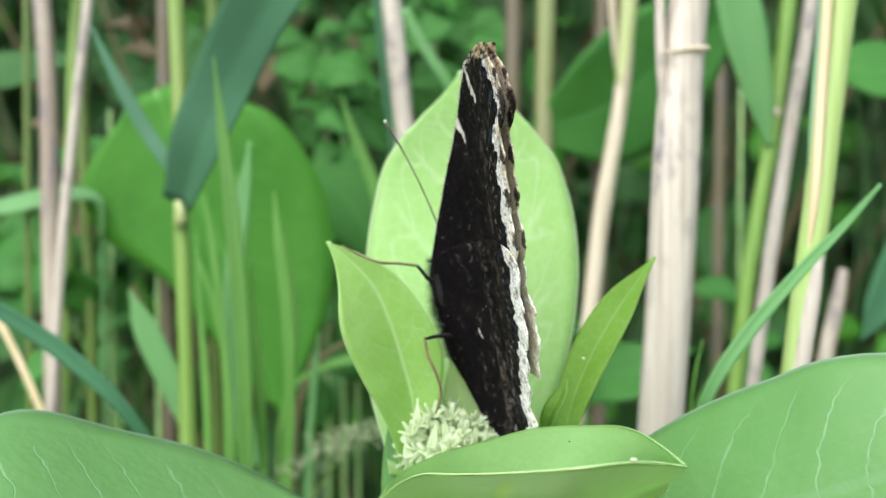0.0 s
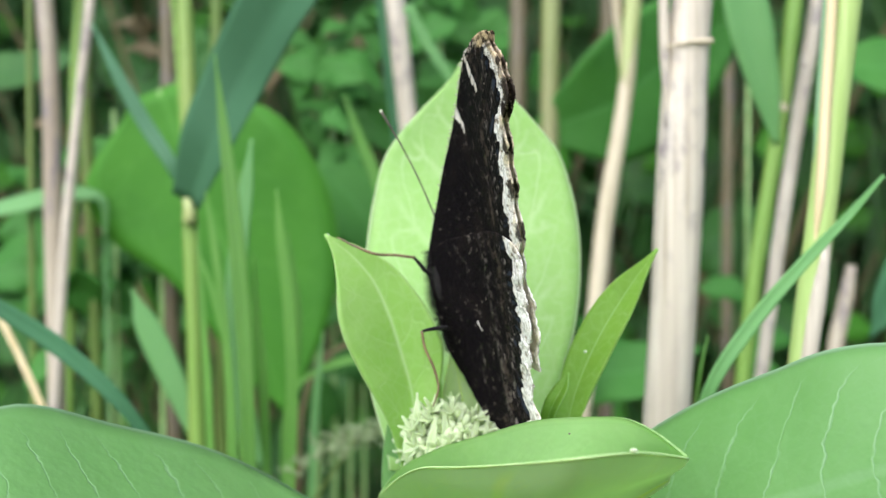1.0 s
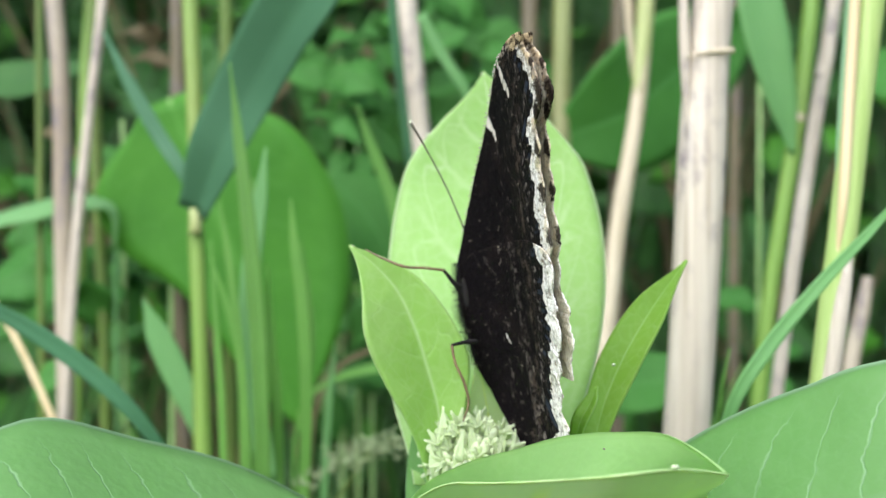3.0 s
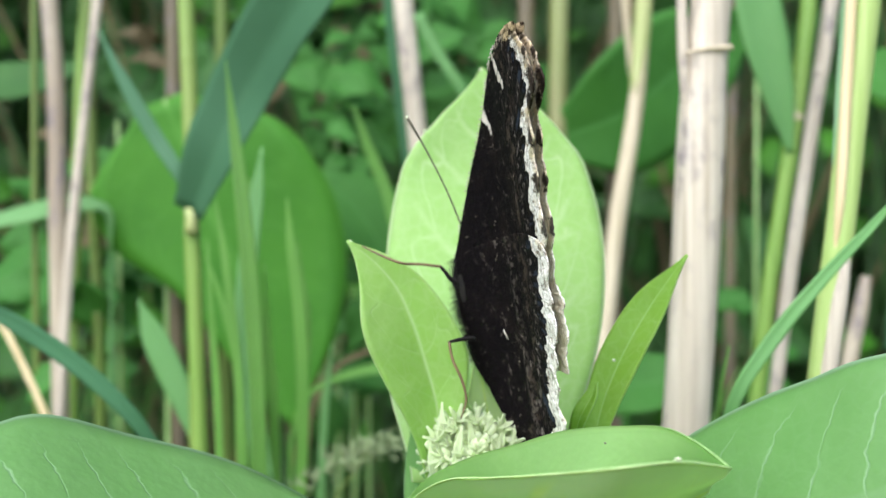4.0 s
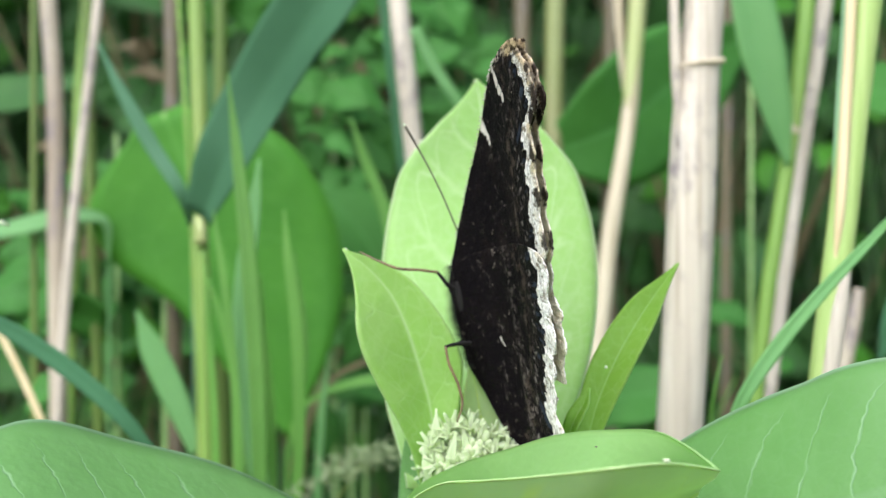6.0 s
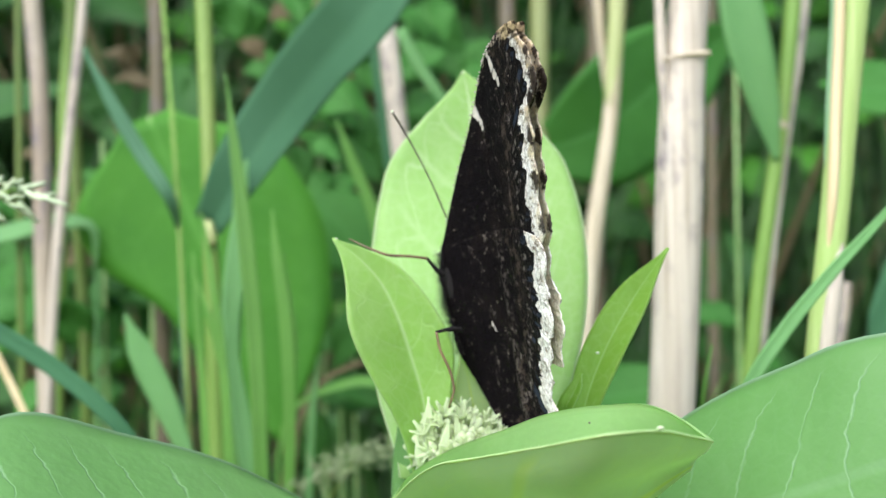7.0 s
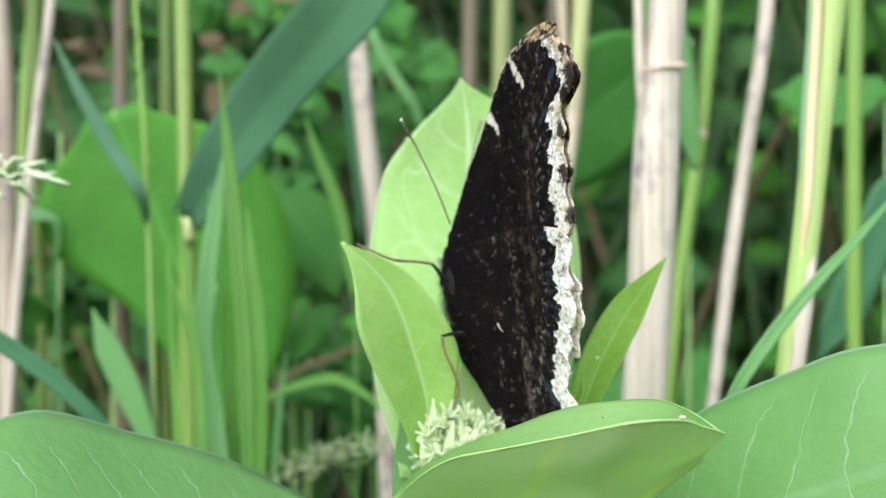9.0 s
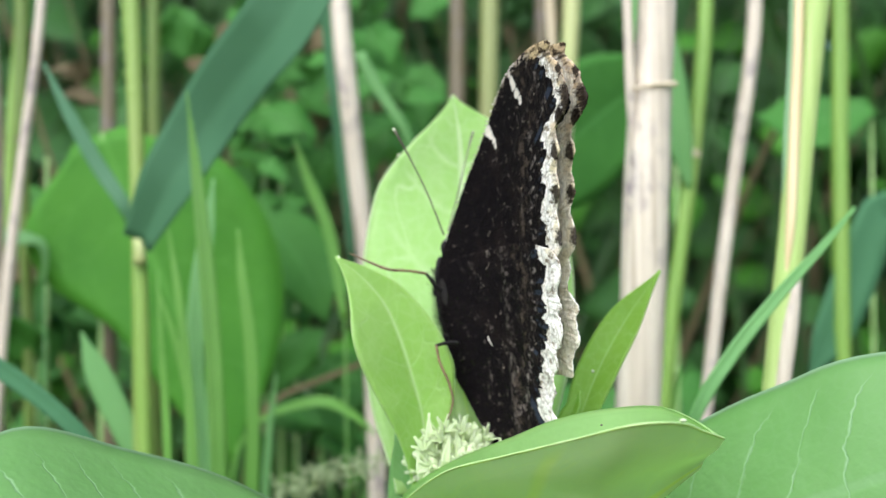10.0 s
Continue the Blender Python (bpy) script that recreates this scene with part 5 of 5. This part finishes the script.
# body, kept behind the wings
bm = bmesh.new()
lean = Euler((0, radians(-10), 0)).to_matrix().to_4x4()
ball_into(bm, BASE + Vector((0.0012, 0.0014, -0.0005)), (0.0014, 0.0026, 0.0056), lean, 16, 12)
part("thorax", bm, BODY, insect, "hairy black thorax")
bm = bmesh.new()
ball_into(bm, BASE + Vector((0.0062, 0.0016, -0.0125)), (0.0018, 0.0022, 0.0085), Euler((0, radians(-20), 0)).to_matrix().to_4x4(), 14, 12)
part("abdomen", bm, BODY, insect)
bm = bmesh.new()
ball_into(bm, BASE + Vector((0.0014, 0.0014, 0.0062)), (0.0011, 0.0014, 0.0014), None, 12, 10)
part("head", bm, BODY, insect)
for pts in ([(-0.0001, 0.0017, 0.8069), (-0.0022, 0.0000, 0.8118), (-0.0049, -0.0017, 0.8170), (-0.0073, -0.0034, 0.8210)], [(0.0013, 0.0102, 0.8081), (0.0031, 0.0136, 0.8141), (0.0048, 0.0153, 0.8206), (0.0059, 0.0170, 0.8242)]):
    a = part("antenna", tube(pts, [0.00012, 0.0001, 0.00011, 0.0002], 7, 20), FEELER, insect, "thin antenna with a pale club")
    bm = bmesh.new()
    ball_into(bm, Vector(pts[-1]), (0.0002, 0.0002, 0.00024))
    part("club", bm, PALE_TIP, a)
for thigh, pts in (([(-0.0007, 0.0000, 0.7990), (-0.0015, -0.0009, 0.7995), (-0.0023, -0.0017, 0.8005), (-0.0030, -0.0020, 0.8013)], [(-0.0029, -0.0020, 0.8012), (-0.0052, -0.0026, 0.8015), (-0.0082, -0.0034, 0.8017), (-0.0108, -0.0034, 0.8027), (-0.0134, -0.0017, 0.8040)]),
                   ([(0.0015, 0.0000, 0.7915), (0.0004, -0.0026, 0.7916), (-0.0009, -0.0043, 0.7915), (-0.0018, -0.0051, 0.7913)], [(-0.0018, -0.0051, 0.7913), (-0.0014, -0.0051, 0.7892), (-0.0001, -0.0051, 0.7862), (0.0004, -0.0051, 0.7837), (-0.0003, -0.0051, 0.7813)])):
    a = part("leg", tube(pts, [0.0002, 0.00019, 0.0002, 0.00016, 0.00010], 7, 30), LEG, insect, "jointed brown leg")
    part("femur", tube(thigh, [0.00034, 0.0003, 0.00024, 0.0002], 7, 12), BODY, a, "black hairy femur")
# fringe of hair along the body
bm = bmesh.new()
for i in range(1800):
    s = rng.random()
    p = BASE + Vector((-0.0002 + 0.0010 * s + 0.002 * max(s - 0.5, 0) * 2, rng.uniform(-0.001, 0.002), 0.0035 - 0.0145 * s))
    d = Vector((rng.uniform(-1, -0.2), rng.uniform(-0.5, 0.2), rng.uniform(-0.9, 0.1))).normalized() * rng.uniform(0.0006, 0.0020)
    u = Vector((0.00003, 0.00002, 0.00003))
    vs = [bm.verts.new(p + u), bm.verts.new(p - u), bm.verts.new(p + d)]
    bm.faces.new(vs)
tagged(part("hair_fringe", bm, BODY, insect, "fine dark hairs along the body"), kind="stuff")

# ---- grass flower head that swings into view ----
HEAD = Vector((-0.0714, 0.0425, 0.8130))
panicle = thing("grass_panicle", HEAD, "pale green flowering grass head", "grass")
bm = bmesh.new()
for a in (0, 3.1):
    blade_into(bm, [(0, 0, 0), (0.0003 * math.cos(a), 0, 0.0025), (0.0008 * math.cos(a), 0, 0.0052)], [0.0002, 0.0008, 0.0001], (0, -1, 0.2), fold=30, long=5, wide=2)
SPIKELET = small_mesh("spikelet", bm, PANICLE)
ax = Vector((-0.9, 0.1, -0.25)).normalized()
for i in range(46):
    p = HEAD - ax * 0.004 + ax * (i / 46) * 0.03 + Vector((rng.uniform(-1, 1), rng.uniform(-1, 1), rng.uniform(-1, 1))) * 0.0022
    d = Vector((0.7, rng.uniform(-0.6, 0.6), rng.uniform(-0.9, 0.9))).normalized()
    scatter("spikelet", SPIKELET, panicle, Matrix.Translation(p) @ d.to_track_quat("Z", "Y").to_matrix().to_4x4() @ Matrix.Scale(0.7 + 0.5 * rng.random(), 4))
part("stalk", tube([HEAD - ax * 0.002, HEAD + ax * 0.03, HEAD + ax * 0.06 + Vector((0, 0, -0.04)), (HEAD.x - 0.10, HEAD.y, 0)], [0.0003, 0.0005, 0.0007, 0.001], 7, 24), GREEN_STALK, panicle)
# dry grass head low behind the milkweed
FLUFF = Vector((-0.0198, 0.1020, 0.7626))
dry = thing("dry_grass_head", FLUFF, "dry beige grass head low in the thicket", "grass")
bm = bmesh.new()
blade_into(bm, [(0, 0, 0), (0.0001, 0, 0.0018), (0.0003, 0, 0.0036)], [0.0001, 0.0005, 0.0001], (0, -1, 0.2), fold=25, long=4, wide=2)
DRY_SPIKELET = small_mesh("spikelet", bm, FLUFF_PALE)
for i in range(270):
    s = rng.gauss(0, 1)
    p = FLUFF + Vector((s * 0.0088, rng.gauss(0, 0.003), rng.gauss(0, 0.0014) + s * 0.003 - 0.0009 * s * s))
    d = Vector((rng.uniform(-1, 1), rng.uniform(-0.6, 0.3), rng.uniform(-0.4, 0.8))).normalized()
    scatter("spikelet", DRY_SPIKELET, dry, Matrix.Translation(p) @ d.to_track_quat("Z", "Y").to_matrix().to_4x4() @ Matrix.Scale(0.3 + 0.4 * rng.random(), 4))
part("stalk", tube([FLUFF, FLUFF + Vector((-0.02, 0.005, -0.03)), (FLUFF.x - 0.03, FLUFF.y + 0.01, 0)], [0.0003, 0.0004, 0.0006], 7, 12), OLIVE_STALK, dry)


# ---- what moves ----
def motions():
    # the butterfly: seconds, turn of the pair that faces the view and of the other from lying square to it,
    # lean sideways, lean fore and aft, and the small shift of the whole insect in millimetres
    insect_rows = [
        (0, -70.92, -68.04, -10.62, 2.74, -0.04, 0.05),
        (0.5, -70.83, -67.98, -9.62, 3.07, 0.17, 0.15),
        (1, -69.35, -67.36, -10.60, 3.66, -0.37, 0.17),
        (1.5, -69.16, -67.07, -9.53, 2.65, -0.10, 0.07),
        (2, -70.23, -67.52, -9.55, 2.10, 0.23, 0.05),
        (2.5, -70.12, -66.91, -9.64, 1.75, 0.19, 0.06),
        (4, -70.99, -68.21, -9.99, 0.25, -0.12, -0.18),
        (4.5, -70.16, -68.07, -10.34, 1.71, -0.01, -0.08),
        (5, -70.28, -67.46, -9.74, 1.92, -0.00, -0.03),
        (5.5, -70.73, -68.08, -9.94, 2.11, 0.21, 0.00),
        (7, -68.36, -65.60, -9.20, 3.23, 0.11, 0.38),
        (7.5, -68.23, -65.14, -9.31, 1.59, 0.27, 0.14),
        (8, -67.69, -64.82, -10.08, 1.31, 0.30, 0.13),
        (8.5, -65.61, -61.87, -8.96, -0.85, 0.13, 0.19),
        (9, -64.22, -61.79, -8.34, -1.52, 0.20, 0.35),
        (9.5, -63.83, -60.09, -8.11, -1.15, 4.19, -0.93),
        (10, -66.64, -61.40, -5.81, 1.17, -0.28, 0.96),
    ]
    walk(left_wing, [(t, pose(0.0006, -0.0003, 0, back, tip, 0) @ pose(0, 0, 0, 0, 0, a)) for t, a, b, tip, back, dx, dz in insect_rows])
    walk(right_wing, [(t, pose(0.0006, 0.0006, 0, back, tip, 0) @ pose(0, 0, 0, 0, 0, b - 0.8)) for t, a, b, tip, back, dx, dz in insect_rows])
    # wind: reeds and grass lean about their feet, millimetres at the height of the insect
    def lean(ob, rows):
        foot = ob.location.copy()
        walk(ob, [(t, pose(foot.x, foot.y, foot.z, 0, math.degrees(mm * 0.001 / 0.8), 0)) for t, mm in rows])

    sway = [(0, 0), (1, 1.5), (1.5, 5), (2, 1), (2.5, 0), (5, 0), (5.7, 1), (7, 7.5), (8.5, 7.5), (9, 8.5), (9.5, 4.5), (10, 0)]
    lean(REEDS["node_left"], sway)
    lean(REEDS["behind_left"], sway)
    reed_blade = [o for o in REEDS["node_left"].children if o.name.startswith("blade")][0]
    knee = Vector((-0.0611, 0.1105, 0.8147))
    walk(reed_blade, [(t, Matrix.Translation(knee) @ pose(0, 0, 0, 0, a, 0) @ Matrix.Translation(-knee)) for t, a in
                      ((0, -3), (2.5, 0), (5.5, 0), (7, 8.5), (7.5, 9), (8.5, 7), (9, 7.5), (9.5, 7.5), (10, 4.5))])
    lean(GRASS["tip"], [(0, 0), (1, 0), (1.5, 2), (2, 0), (5.5, 0), (7, 3), (7.5, 3), (8.5, 5), (9, 5.5), (9.5, 4.5), (10, 1)])
    lean(GRASS["arch"], [(0, 0), (2, -0.8), (5, -0.3), (5.7, 0.5), (7, 3.7), (7.5, 0.6), (8, 1.2), (8.5, 0.9), (9, 5.0), (9.5, 2.0), (10, -0.4)])
    lean(REEDS["right_fork"], [(0, 0), (5.2, 0), (5.7, 0.6), (7, 1.7), (7.5, -3), (8, -4.6), (8.5, -9.8), (9, -8.6), (9.5, -8.6), (10, -7.4)])
    lean(REEDS["right_brown"], [(0, 0), (5.7, 0), (7, -1.4), (8, -2.2), (8.5, -1.5), (9, -0.7), (10, -0.5)])
    lean(REEDS["thin_mid"], [(0, 0.2), (2.5, -0.4), (5, 0), (5.7, -0.3), (7, -1.7), (8, -2.3), (9, -2), (10, -1.5)])
    lean(REEDS["right_yellow"], [(0, 0.3), (2.5, 0.1), (4.5, -0.5), (5.5, 0.4), (7, 2.0), (7.5, 0.8), (8, 0), (8.5, 0.7), (9, 2.0), (9.5, 0.6), (10, 0.6)])
    gust = [(0, 0), (8.9, 0), (9.1, 1.0), (9.4, 3.1), (9.5, 3.2), (9.7, 0.8), (10, 0)]
    lean(plant, gust)
    shifts = [(t, dx, dz) for t, a, b, tip, back, dx, dz in insect_rows] + [(9.1, 1.0, 0.2), (9.4, 3.9, -0.9), (9.7, 1.0, 0.2)]
    walk(insect, [(t, pose(BASE.x + dx * 0.001, BASE.y, BASE.z + dz * 0.001)) for t, dx, dz in sorted(shifts)])
    hinge = Vector((STEM_TOP[0], STEM_TOP[1], STEM_TOP[2] - 0.01))
    walk(front_leaf, [(t, Matrix.Translation(hinge) @ pose(0, 0, 0, -a, 0, 0) @ Matrix.Translation(-hinge)) for t, a in ((0, 0), (5.7, 0), (7, 0.8), (8.5, 2.2), (10, 3.0))])
    walk(panicle, [(t, pose(HEAD.x + dx, HEAD.y, HEAD.z + dz)) for t, dx, dz in ((0, -0.02, 0), (5.7, -0.018, 0), (6.8, -0.006, 0.001), (7.0, -0.004, 0.003), (7.3, -0.008, 0.001), (7.6, 0.0025, 0.0), (7.9, -0.003, 0), (8.2, -0.014, 0.0), (8.5, -0.007, 0.006), (8.8, -0.006, 0.005), (9.0, -0.002, 0.006), (9.3, -0.014, 0.006), (10, -0.02, 0))])


motions()
